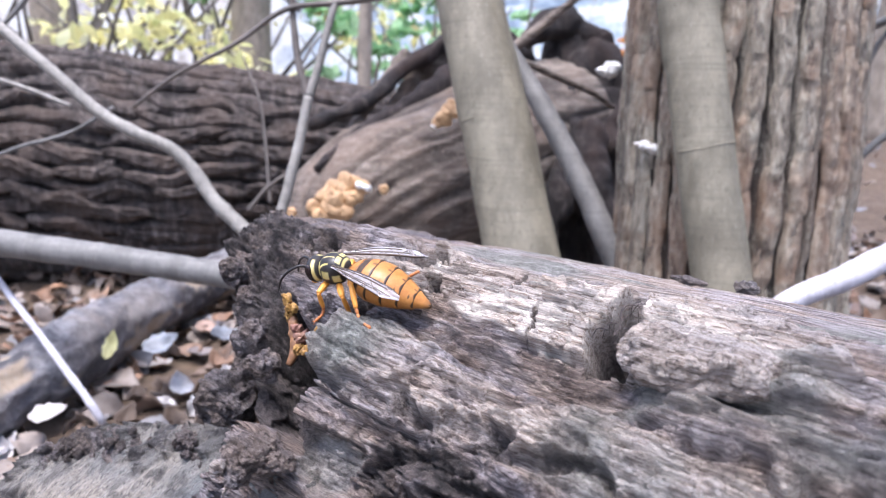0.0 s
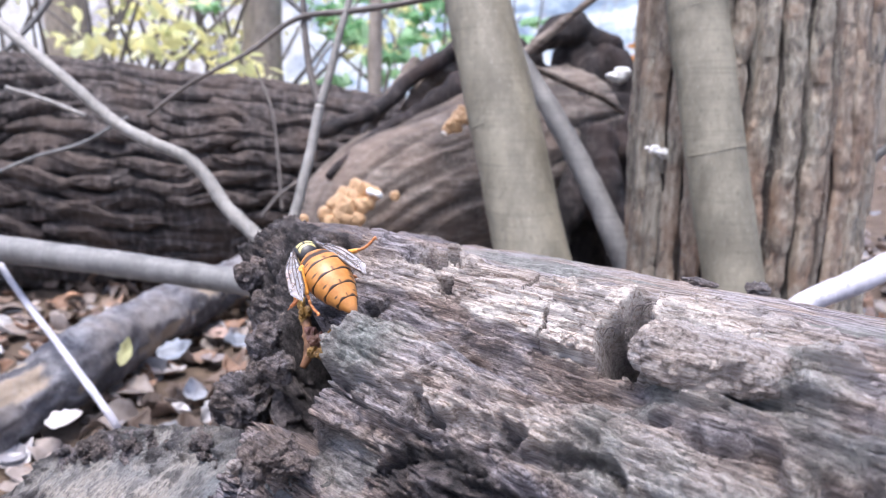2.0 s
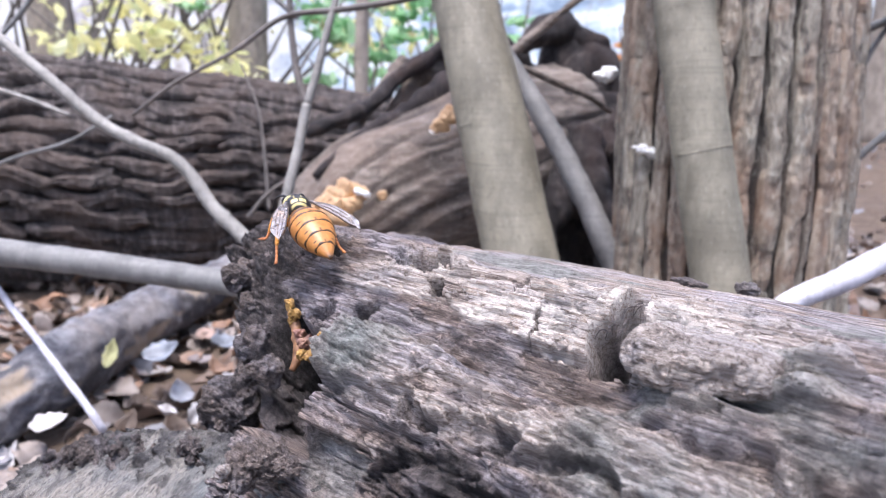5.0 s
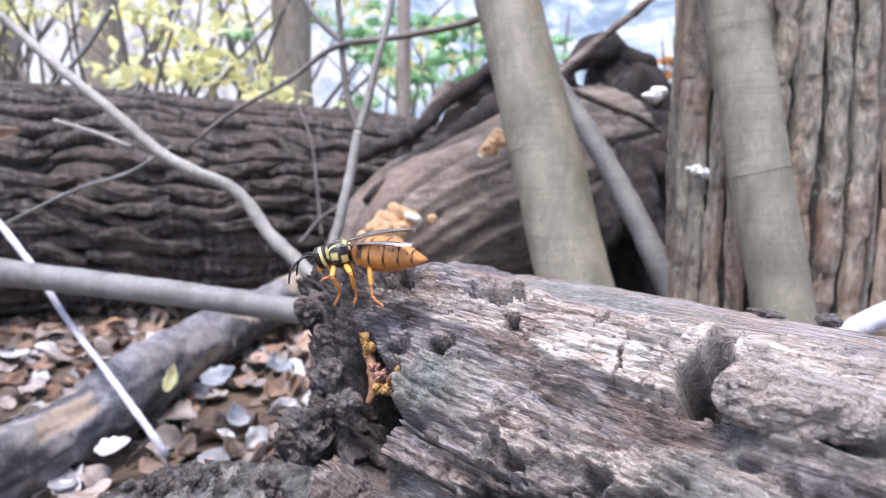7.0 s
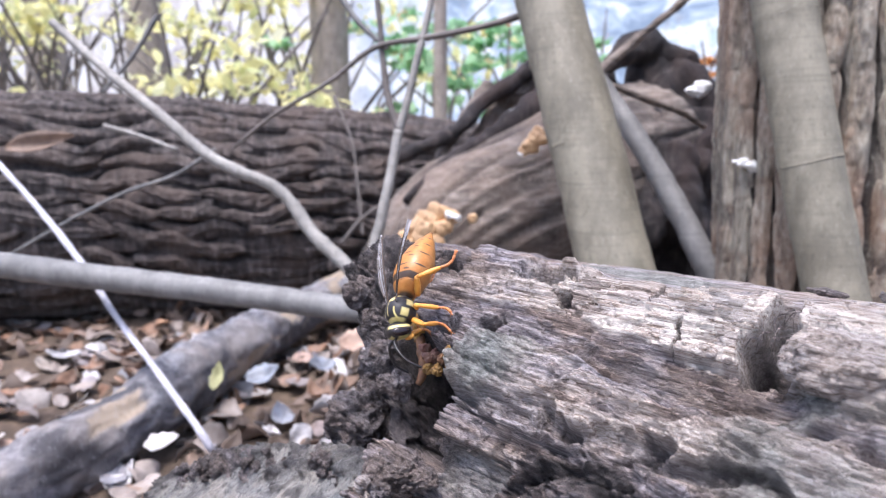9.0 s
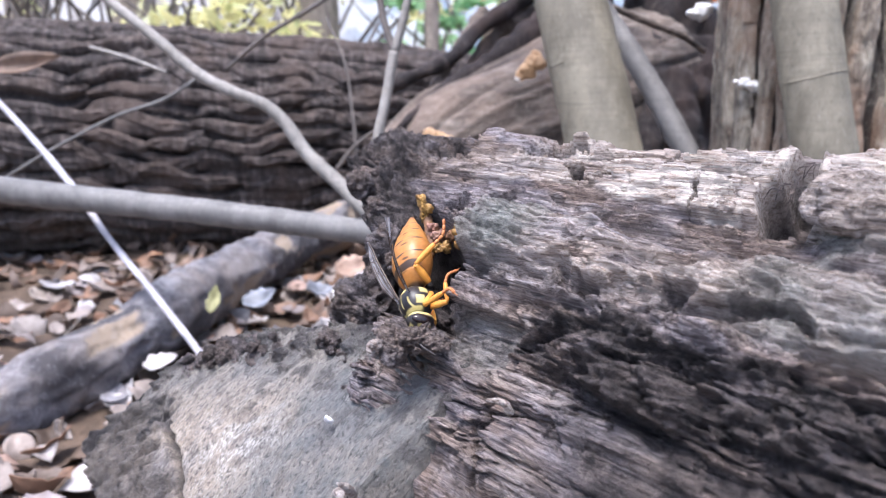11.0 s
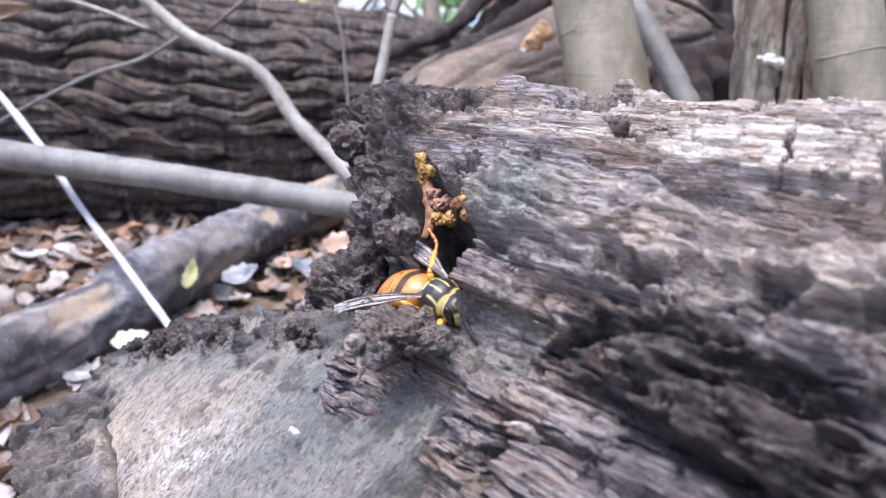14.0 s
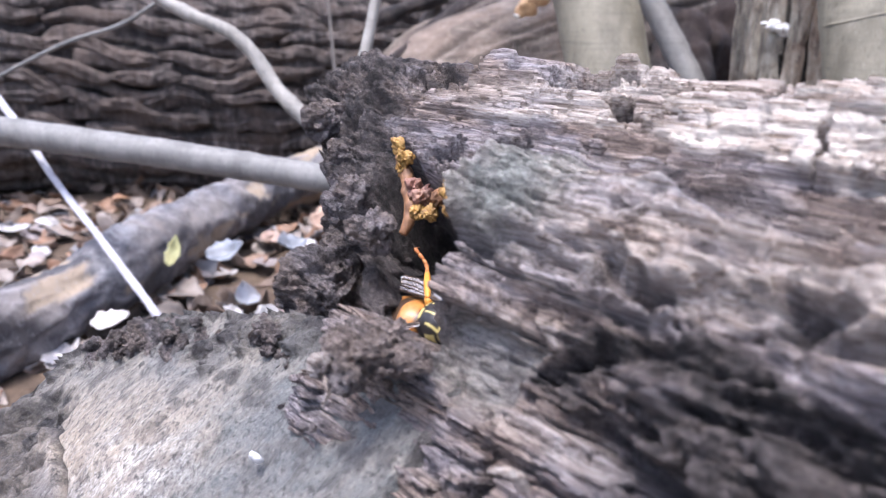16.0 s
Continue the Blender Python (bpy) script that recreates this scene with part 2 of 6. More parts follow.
def branch_bark(name, a, b, spots=(0.3, 0.28, 0.25)):
    k = Mat(name, 0.6)
    n = k.noise((90, 90, 90), 4, 0.6)
    f = k.noise((500, 500, 260), 4, 0.65)
    blotch = k.noise((60, 60, 26), 5, 0.7)
    base = k.mix(k.ramp(blotch, [(0.38, (0, 0, 0)), (0.6, (1, 1, 1))]), tuple(c * 0.72 for c in a), k.mix(n, a, b))
    ring = k.noise((25, 25, 700), 4, 0.7)
    base = k.mix(k.ramp(ring, [(0.5, (0, 0, 0)), (0.7, (0.45,) * 3)]), base, tuple(c * 0.5 for c in a))
    base = k.mix(k.ramp(f, [(0.58, (0, 0, 0)), (0.72, (0.3,) * 3)]), base, spots)
    base = k.mix(k.ramp(f, [(0.3, (0.6,) * 3), (0.42, (0, 0, 0))]), base, tuple(c * 0.45 for c in a))
    k.relief(f, 0.0006, 0.5)
    return k.done(base)


def leaf_mat(name, stops, rough=0.6):
    k = Mat(name, rough)
    n = k.noise((120, 120, 120), 3, 0.6)
    base = k.ramp(k.random(), stops)
    base = k.mix(k.ramp(n, [(0.4, (0, 0, 0)), (0.75, (0.55,) * 3)]), base, (0.09, 0.06, 0.04))
    k.relief(n, 0.001, 0.5)
    return k.done(base)


def plain(name, colour, rough=0.5, other=None, freq=400.0, depth=0.0, sheen=0.0):
    k = Mat(name, rough)
    n = k.noise((freq, freq, freq), 4, 0.6)
    o = other or tuple(c * 0.6 for c in colour)
    base = k.ramp(n, [(0.3, o), (0.65, colour)])
    if depth:
        k.relief(n, depth, 0.6)
    return k.done(base)


WOOD = rotten_wood()
SLAB = smooth_wood()
BARK_LOG = bark("ridged_bark", (0.008, 0.006, 0.006), (0.062, 0.05, 0.045), (0.225, 0.187, 0.168), (0.12, 0.085, 0.066), 25, 170, 0.003)
BARK_TREE = bark("plated_bark", (0.03, 0.025, 0.026), (0.33, 0.285, 0.22), (0.58, 0.53, 0.43), (0.38, 0.235, 0.15), 70, 200, 0.0025)
DEADWOOD = bark("bare_dead_wood", (0.03, 0.023, 0.019), (0.15, 0.122, 0.1), (0.37, 0.315, 0.265), (0.2, 0.145, 0.11), 200, 40, 0.0015)
ROOTS = bark("dark_root_wood", (0.006, 0.005, 0.005), (0.022, 0.017, 0.016), (0.085, 0.066, 0.06), (0.06, 0.036, 0.028), 60, 90, 0.003)
LOG_GREY = bark("grey_log_bark", (0.04, 0.038, 0.044), (0.165, 0.16, 0.174), (0.36, 0.35, 0.36), (0.26, 0.22, 0.19), 110, 90, 0.002, (0.34, 0.27, 0.2))
SAPLING = branch_bark("sapling_bark", (0.21, 0.185, 0.13), (0.29, 0.26, 0.19), (0.42, 0.39, 0.31))
TWIG_PALE = branch_bark("pale_branch_bark", (0.25, 0.23, 0.2), (0.38, 0.355, 0.32), (0.5, 0.48, 0.45))
TWIG_WHITE = branch_bark("bleached_branch", (0.5, 0.48, 0.52), (0.66, 0.64, 0.68), (0.8, 0.8, 0.82))
TWIG_GREY = branch_bark("grey_branch_bark", (0.17, 0.163, 0.152), (0.25, 0.24, 0.225), (0.33, 0.32, 0.3))
TWIG_DARK = branch_bark("dark_twig_bark", (0.12, 0.1, 0.085), (0.2, 0.17, 0.15))
# ---- ground ----


def ground_height(x, y):
    x, y = np.asarray(x, float), np.asarray(y, float)
    h = 0.006 * fbm(x * 9, y * 9, 0, 3, 11) + 0.0025 * fbm(x * 60, y * 60, 0, 2, 12)
    far = step(y, 1.0, 3.0)
    return h * (1 - 0.5 * far) - 0.006 + 0.10 * step(np.hypot(x, y), 1.2, 4.0) * (0.5 + 0.5 * vnoise(x * 0.4, y * 0.4, 0, 13))


def build_ground():
    near = np.linspace(-1.2, 1.2, 150)
    far = np.array([1.6, 2.4, 4, 7, 12, 25, 60, 150, 400, 1200])
    ax = np.concatenate([-far[::-1], near, far])
    X, Y = np.meshgrid(ax, ax, indexing="ij")
    V = np.stack([X, Y + 0.4, ground_height(X, Y + 0.4)], -1).reshape(-1, 3)
    k = Mat("forest_soil", 0.9)
    n = k.noise((70, 70, 70), 6, 0.7)
    b = k.noise((6, 6, 6), 3, 0.6)
    c = k.ramp(n, [(0.3, (0.02, 0.014, 0.01)), (0.5, (0.075, 0.05, 0.036)), (0.7, (0.2, 0.14, 0.1))])
    c = k.mix(b, c, (0.12, 0.085, 0.055))
    k.relief(n, 0.006, 0.8)
    me = mesh_of("ground", V, grid_faces(len(ax), len(ax), False, True), k.done(c))
    alone("ground", me, "dark brown woodland soil under fallen leaves", "ground", kind="structure")


build_ground()

# ---- rotten log in front ----
PROFILE = [(0.150, 0.0), (0.160, 0.045), (0.152, 0.090), (0.1265, 0.1172), (0.1000, 0.1228), (0.0850, 0.1256), (0.078, 0.1220),
           (0.071, 0.1175), (0.064, 0.1135), (0.057, 0.1080), (0.052, 0.1005), (0.047, 0.092), (0.043, 0.080), (0.042, 0.065),
           (0.05, 0.03), (0.065, 0.0)]
LOG_AT = pose(0, 0, 0, 0, 0, -45)


def profile(s):
    """Across and height of the log's skin at s metres round it from its upper front edge, and the outward normal."""
    p = np.array(PROFILE)
    cum = np.r_[0, np.cumsum(np.hypot(*np.diff(p, axis=0).T))]
    at = np.asarray(s) + cum[5] - 0.001
    soft = lambda q, c: sum(np.interp(q + d, cum, p[:, c]) for d in (-0.002, -0.001, 0, 0.001, 0.002)) / 5
    y, z = soft(at, 0), soft(at, 1)
    ty, tz = soft(at + 0.003, 0) - soft(at - 0.003, 0), soft(at + 0.003, 1) - soft(at - 0.003, 1)
    ln = np.hypot(ty, tz)
    return y, z, tz / ln, -ty / ln


EDGE_A = [-0.14, -0.112, -0.1, -0.0885, -0.076, -0.063, -0.051, -0.03, 0.0]
FACE_END = [0.010, 0.012, 0.0125, 0.0115, 0.0115, 0.013, 0.0155, 0.013, 0.012]
RIDGE_A = [-0.1, -0.092, -0.0895, -0.087, -0.079, -0.07, -0.061, -0.053, -0.04, 0.0]
RIDGE_S = [0.029, 0.0262, 0.0235, 0.021, 0.0185, 0.0195, 0.021, 0.022, 0.0205, 0.0205]
HOLLOW_A = [-0.125, -0.115, -0.108, -0.1007, -0.0927, -0.0865, -0.078]
HOLLOW_TOP = [0.0165, 0.0172, 0.0199, 0.0222, 0.0238, 0.0265, 0.046]
HOLLOW_S = [0.02, 0.0247, 0.028, 0.0322, 0.0364, 0.0392, 0.044]
HOLLOW_END = [-0.089, -0.088, -0.0868, -0.084, -0.0843, -0.0838, -0.0828]
END_S = [-0.13, -0.03, -0.005, 0.006, 0.0128, 0.0206, 0.0278, 0.0337, 0.0375, 0.043, 0.06, 0.15]
END_A = [-0.135, -0.14, -0.145, -0.1445, -0.1405, -0.1316, -0.1193, -0.108, -0.103, -0.0985, -0.099, -0.1]


def strands(a, s, width, length, seed, wander=0.5):
    """Broken fibre bundles along the log: a level for each, from -1 to 1, and how near its side and its end are."""
    r = s / width + wander * fbm(a * 16, s * 45, 0, 2, seed) + 0.12 * vnoise(a * 260, s * 900, 0, seed + 1)
    row = np.floor(r).astype(np.int64)
    pace = 0.65 + 0.35 * hash3(row, row * 3 + 1, row * 0, seed + 2)
    q = a / length * (0.6 + pace) + 17.3 * hash3(row, row * 0, row + 5, seed + 3) + 0.22 * vnoise(a * 300, s * 1900, 0, seed + 4)
    col = np.floor(q).astype(np.int64)
    side = np.abs(r - row - 0.5) * 2
    end = np.abs(q - col - 0.5) * 2
    return hash3(row, col, row + col, seed + 5), step(side, 0.72, 1.0), step(end, 0.88, 1.0)


def log_relief(a, s):
    """Relief of the log's skin and its three tones, at a along the log and s round it."""
    w = 0.0006 * fbm(a * 22, s * 60, 0, 2, 21)
    rag = 0.0012 * fbm(a * 130, s * 210, 0, 4, 20)
    wob = 0.0008 * fbm(s * 300, a * 300, 0, 2, 39)
    front = step(s, -0.002, 0.002)
    low = step(s + 0.6 * rag, 0.0300, 0.0330)
    ridge_top = np.interp(a, RIDGE_A, RIDGE_S) + 0.6 * rag
    edge = np.interp(a, EDGE_A, FACE_END) + 0.7 * rag
    face = step(s + 0.5 * rag, 0.0002, 0.0010) * step(s, edge + 0.0005, edge - 0.0005)
    nose = step(a + rag, -0.0895, -0.0865)
    ridge = step(s, ridge_top - 0.001, ridge_top + 0.0022) * step(s + 1.8 * rag, 0.0345, 0.0295) * nose
    slope = step(s, edge - 0.0004, edge + 0.0006) * step(s, ridge_top + 0.001, ridge_top - 0.001)
    h1, g1, e1 = strands(a, s + w, 0.0034, 0.024, 201)
    h2, g2, e2 = strands(a, s + w, 0.0015, 0.0085, 211)
    h3, g3, e3 = strands(a, s + w, 0.0008, 0.0050, 221, 0.8)
    # large swells, fibres and broken bundles
    d = 0.0016 * fbm(a * 40, s * 45, 0, 3, 24) * step(s, 0.006, 0.014) + 0.0004 * fbm(a * 30, s * 700, 0, 4, 22) * front
    d = d + (face + slope) * (0.0008 * h1 + 0.0005 * h2 + 0.0003 * h3 - 0.0004 * g1 - 0.0003 * g2 - 0.0004 * e2 - 0.00015 * g3)
    d = d + ridge * (0.0006 * h1 + 0.0005 * h2 + 0.0003 * h3 - 0.0004 * g2)
    d = d + low * (0.0012 * h1 + 0.0007 * h2 + 0.0003 * h3 - 0.0006 * g1 - 0.0003 * g2 - 0.0004 * e2 + 0.0012 * fbm(a * 60, s * 110, 0, 4, 53, 0.6))
    rg = 1 - np.abs(fbm(a * 30 + s * 30, s * 190, 0, 4, 52))
    crack = step(rg, 0.90, 0.99) * (0.35 * step(s, 0.018, 0.030) + 0.65 * low)
    d = d - 0.0016 * crack
    # flat grey top with shallow grain
    top = step(s, 0.0006, -0.0006)
    d = d + top * (0.0005 * fbm(a * 45, s * 260, 0, 4, 6, 0.6) + 0.0002 * fbm(a * 200, s * 900, 0, 3, 5) - 0.0005 * step(1 - np.abs(fbm(a * 20, s * 160, 0, 3, 3)), 0.9, 0.99))
    d = d + top * step(a, -0.100, -0.118) * (0.0007 * fbm(a * 120, s * 120, 0, 4, 4, 0.6) - 0.0004)
    d = d + 0.0006 * bump(s, 0.0, 0.0014, 0.0012) * (0.2 + fbm(a * 160, 0, 0, 3, 28))
    # bright face of fresh fibres, proud of the grey slope below it
    d = d + 0.0011 * face
    # stretch painted as lit; face and slope are toned darker towards the torn end
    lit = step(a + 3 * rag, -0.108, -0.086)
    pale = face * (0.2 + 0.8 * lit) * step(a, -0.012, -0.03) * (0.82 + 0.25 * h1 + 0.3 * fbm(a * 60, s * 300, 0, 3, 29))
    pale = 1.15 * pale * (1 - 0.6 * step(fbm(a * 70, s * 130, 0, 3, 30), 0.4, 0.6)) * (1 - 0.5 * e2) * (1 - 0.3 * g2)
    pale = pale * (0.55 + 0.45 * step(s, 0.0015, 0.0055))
    # square block and pits along the upper edge
    block = bump(a + 1.2 * wob, -0.1008, 0.0068, 0.0006) * bump(s + wob, 0.0012, 0.0042, 0.0007)
    d = d + 0.0013 * block
    pale = pale * (1 - 0.45 * block)
    lip = bump(a + wob, -0.0853, 0.0013, 0.0008) * bump(s + wob, 0.0024, 0.0018, 0.0008)
    d = d + 0.0012 * lip
    # rounded ridge with algae
    d = d + (0.0046 + 0.0016 * step(a, -0.07, -0.085)) * ridge * step(a, -0.01, -0.045) + ridge * (0.0008 * fbm(a * 150, s * 190, 0, 4, 32) + 0.0004 * fbm(a * 500, s * 600, 0, 3, 12))
    moss = ridge * step(a, -0.072, -0.084) * (0.75 + 0.5 * fbm(a * 110, s * 110, 0, 3, 2)) + ridge * 0.35 * step(fbm(a * 50, s * 50, 0, 3, 33), 0.1, 0.5)
    moss = moss + 0.85 * top * step(fbm(a * 26, s * 60, 0, 4, 34), -0.35, 0.25) * step(a, -0.118, -0.085)
    valley = bump(s, ridge_top - 0.0022, 0.0012, 0.0016) * step(a, -0.098, -0.09) * step(a, -0.02, -0.05)
    d = d - 0.0016 * valley
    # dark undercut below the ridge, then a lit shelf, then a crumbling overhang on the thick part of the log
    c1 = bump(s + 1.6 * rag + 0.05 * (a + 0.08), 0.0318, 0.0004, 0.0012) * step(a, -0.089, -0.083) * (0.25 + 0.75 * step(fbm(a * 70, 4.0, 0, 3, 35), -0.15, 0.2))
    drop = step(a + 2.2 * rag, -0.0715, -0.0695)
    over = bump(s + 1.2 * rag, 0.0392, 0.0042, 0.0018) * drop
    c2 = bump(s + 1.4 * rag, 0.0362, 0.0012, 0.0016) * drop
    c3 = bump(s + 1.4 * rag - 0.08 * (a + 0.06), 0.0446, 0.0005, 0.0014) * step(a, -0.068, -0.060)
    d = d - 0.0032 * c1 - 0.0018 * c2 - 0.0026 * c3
    d = d + over * (0.0018 + 0.0026 * fbm(a * 95, s * 150, 0, 4, 31, 0.62) + 0.0012 * fbm(a * 330, s * 330, 0, 4, 8, 0.6))
    crumb = over * (0.85 + 0.6 * fbm(a * 70, s * 130, 0, 4, 36))
    # smooth sandy recess left of the overhang
    sand = bump(s + 1.2 * rag, 0.0412, 0.0032, 0.0016) * bump(a + rag, -0.0775, 0.0052, 0.0015)
    d = d * (1 - 0.75 * sand) - 0.0026 * sand + 0.00025 * sand * fbm(a * 900, s * 900, 0, 3, 37)
    # long even slope at the foot of the thick part
    even = step(s, 0.0445, 0.0470) * step(a, -0.070, -0.062)
    d = d * (1 - 0.6 * even) + even * (0.0005 * fbm(a * 30, s * 500, 0, 3, 16))
    pit = step(fbm(a * 190, s * 240, 0, 3, 38), 0.62, 0.8) * front
    d = d - 0.0011 * pit * (0.3 + 0.5 * low)
    # gap beside the knob
    gap = bump(a + 1.3 * wob - 0.12 * (s - 0.006), -0.0464, 0.0008 + 0.26 * np.clip(s - 0.002, 0, 0.008), 0.0011) * bump(s + 1.5 * wob, 0.0078, 0.0052, 0.0016)
    d = d - 0.011 * gap
    knob = step(a + wob * 2, -0.0436, -0.0415) * step(a, -0.018, -0.028) * bump(s + wob, 0.0102, 0.0025, 0.0026)
    d = d - 0.002 * knob
    shelf = step(a + 3 * wob + 0.4 * (s - 0.012), -0.041, -0.036) * step(a, 0.02, 0.0) * bump(s + 3 * wob, 0.0135, 0.0058, 0.0022)
    d = d + shelf * (0.0026 + 0.0022 * fbm(a * 90, s * 120, 0, 4, 40) + 0.0008 * fbm(a * 60, s * 700, 0, 3, 42))
    # holes and broken steps near the upper edge
    hole = np.zeros_like(d)
    for ha, hs, ra, rs, dep in ((-0.1130, 0.0050, 0.0048, 0.0026, 0.008), (-0.0892, 0.0028, 0.0038, 0.0025, 0.006), (-0.0808, 0.0080, 0.0016, 0.0030, 0.0035), (-0.0785, 0.0088, 0.0018, 0.0006, 0.0025),
                                (-0.0987, 0.0203, 0.0022, 0.0019, 0.006), (-0.0911, 0.0166, 0.0014, 0.0028, 0.005), (-0.0645, 0.005, 0.0004, 0.0024, 0.002), (-0.0575, 0.0115, 0.0004, 0.002, 0.002), (-0.0716, 0.0525, 0.0008, 0.0030, 0.005), (-0.0880, 0.0474, 0.0014, 0.0014, 0.006)):
        q = np.hypot((a - ha + 1.3 * wob) / ra, (s - hs + wob) / rs) + 0.75 * fbm(a * 330, s * 330, 0, 4, 41, 0.6)
        h = step(q, 1.25, 0.75)
        hole = np.maximum(hole, h)
        d = d - dep * h
    # crumbling end and the deep hollow below it
    inner = np.interp(a, HOLLOW_A, HOLLOW_TOP)
    end = step(a + rag, -0.1155, -0.1205) * front
    end = np.maximum(end, step(s, inner - 0.001, inner + 0.001) * step(a, -0.104, -0.108) * step(s, 0.04, 0.036))
    d = d + end * (0.15 + 0.85 * step(s, 0.001, 0.009)) * (0.0026 * fbm(a * 150, s * 150, 0, 4, 43, 0.6) - 0.0014 - 0.0018 * step(1 - np.abs(fbm(a * 120, s * 120, 3, 3, 19)), 0.85, 0.98))
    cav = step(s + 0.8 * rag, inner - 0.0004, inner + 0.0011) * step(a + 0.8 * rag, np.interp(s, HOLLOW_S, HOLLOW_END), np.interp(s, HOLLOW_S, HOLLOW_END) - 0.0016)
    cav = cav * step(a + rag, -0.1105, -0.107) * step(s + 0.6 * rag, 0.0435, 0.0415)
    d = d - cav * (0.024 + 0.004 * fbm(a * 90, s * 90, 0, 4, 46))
    # rot, plus shade painted into hollow, undercuts, gap, cracks and holes
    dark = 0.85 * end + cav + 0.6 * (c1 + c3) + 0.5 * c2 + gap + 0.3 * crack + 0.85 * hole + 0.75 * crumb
    # lower front toned darker, for the shade on its steep side
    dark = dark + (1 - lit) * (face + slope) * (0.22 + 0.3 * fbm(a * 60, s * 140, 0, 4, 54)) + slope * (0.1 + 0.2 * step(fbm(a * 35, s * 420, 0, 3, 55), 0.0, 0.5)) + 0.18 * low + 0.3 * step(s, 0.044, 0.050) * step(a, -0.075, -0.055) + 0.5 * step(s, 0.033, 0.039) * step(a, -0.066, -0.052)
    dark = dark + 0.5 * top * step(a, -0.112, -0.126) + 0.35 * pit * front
    dark = dark * (0.85 + 0.3 * vnoise(a * 300, s * 300, 0, 47))
    pale = pale + 0.2 * top * step(a, -0.115, -0.095) + slope * lit * 0.22 * step(fbm(a * 40, s * 700, 0, 2, 48), 0.1, 0.5) + 0.4 * knob + 0.16 * shelf * (0.8 + 0.5 * fbm(a * 50, s * 160, 0, 3, 44)) + ridge * (0.35 + 0.25 * step(a, -0.08, -0.065)) * step(fbm(a * 40, s * 200, 0, 3, 18), -0.4, 0.2)
    pale = pale + low * (1 - over) * (0.05 + 0.25 * step(fbm(a * 30, s * 160, 0, 3, 49), 0.0, 0.5) - 0.2 * step(s, 0.046, 0.05)) + 0.3 * even * step(fbm(a * 45, s * 90, 0, 3, 50), -0.1, 0.4) * step(a, -0.044, -0.054)
    pale = pale * (1 - 0.35 * step(a, -0.043, -0.030))
    moss = moss + 0.6 * shelf * step(fbm(a * 70, s * 90, 0, 3, 45), -0.25, 0.25) + 0.55 * sand + 0.15 * even * step(a, -0.056, -0.046)
    moss = moss + 0.9 * step(a, -0.050, -0.036) * bump(s, 0.0225, 0.0070, 0.0035) * (0.7 + 0.8 * fbm(a * 45, s * 60, 0, 4, 7))
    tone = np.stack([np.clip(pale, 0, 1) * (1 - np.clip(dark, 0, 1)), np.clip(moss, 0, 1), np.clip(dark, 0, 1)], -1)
    return d, tone


def build_log():
    a = np.concatenate([np.arange(-0.166, -0.125, 0.00036), np.arange(-0.125, -0.040, 0.00025), np.arange(-0.040, -0.008, 0.0004), np.arange(-0.008, 0.03, 0.0009), np.linspace(0.031, 0.34, 60)])
    s = np.concatenate([np.linspace(-0.165, -0.047, 24), np.arange(-0.046, -0.003, 0.0008), np.arange(-0.003, 0.058, 0.00023), np.linspace(0.0585, 0.145, 30)])
    A, S = np.meshgrid(a, s, indexing="ij")
    d, tone = log_relief(A, S)
    y, z, ny, nz = profile(S)
    # past its torn end the skin turns inwards and closes the log
    end = np.interp(S, END_S, END_A) + 0.0022 * fbm(S * 85, 7.0, 0, 3, 50, 0.4)
    over = np.clip(end - A, 0, None)
    past = step(over, 0.0, 0.003)
    rough = past * (0.35 + 0.65 * step(S, 0.002, 0.010)) * (0.0026 * fbm(over * 160, S * 160, 0, 4, 51) + 0.0016 * (1 - 2 * np.abs(fbm(over * 230, S * 230, 2, 3, 17))))
    A = A + over + 0.12 * over - rough
    tone = tone * (1 - past[..., None]) + past[..., None] * np.array([0.0, 0.0, 0.95])
    d = d * (1 - past)
    k = np.clip(1 - 1.9 * over / 0.1, 0.05, 1)
    Y, Z = y + ny * d, z + nz * d
    Y, Z = 0.1 + (Y - 0.1) * k, 0.07 + (Z - 0.07) * k
    V = np.stack([A, Y, Z], -1)
    nu, nv = V.shape[:2]
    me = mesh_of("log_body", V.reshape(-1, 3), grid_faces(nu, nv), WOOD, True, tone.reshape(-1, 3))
    log = thing("rotten_log", "decaying grey-brown log with split fibrous face", "log", LOG_AT)
    child("body", me, log)
    return log


LOG = build_log()


def toned(v, f, name, tone, mat=WOOD):
    t = np.tile(np.array(tone, float), (len(v), 1))
    return mesh_of(name, v, f, mat, True, t)


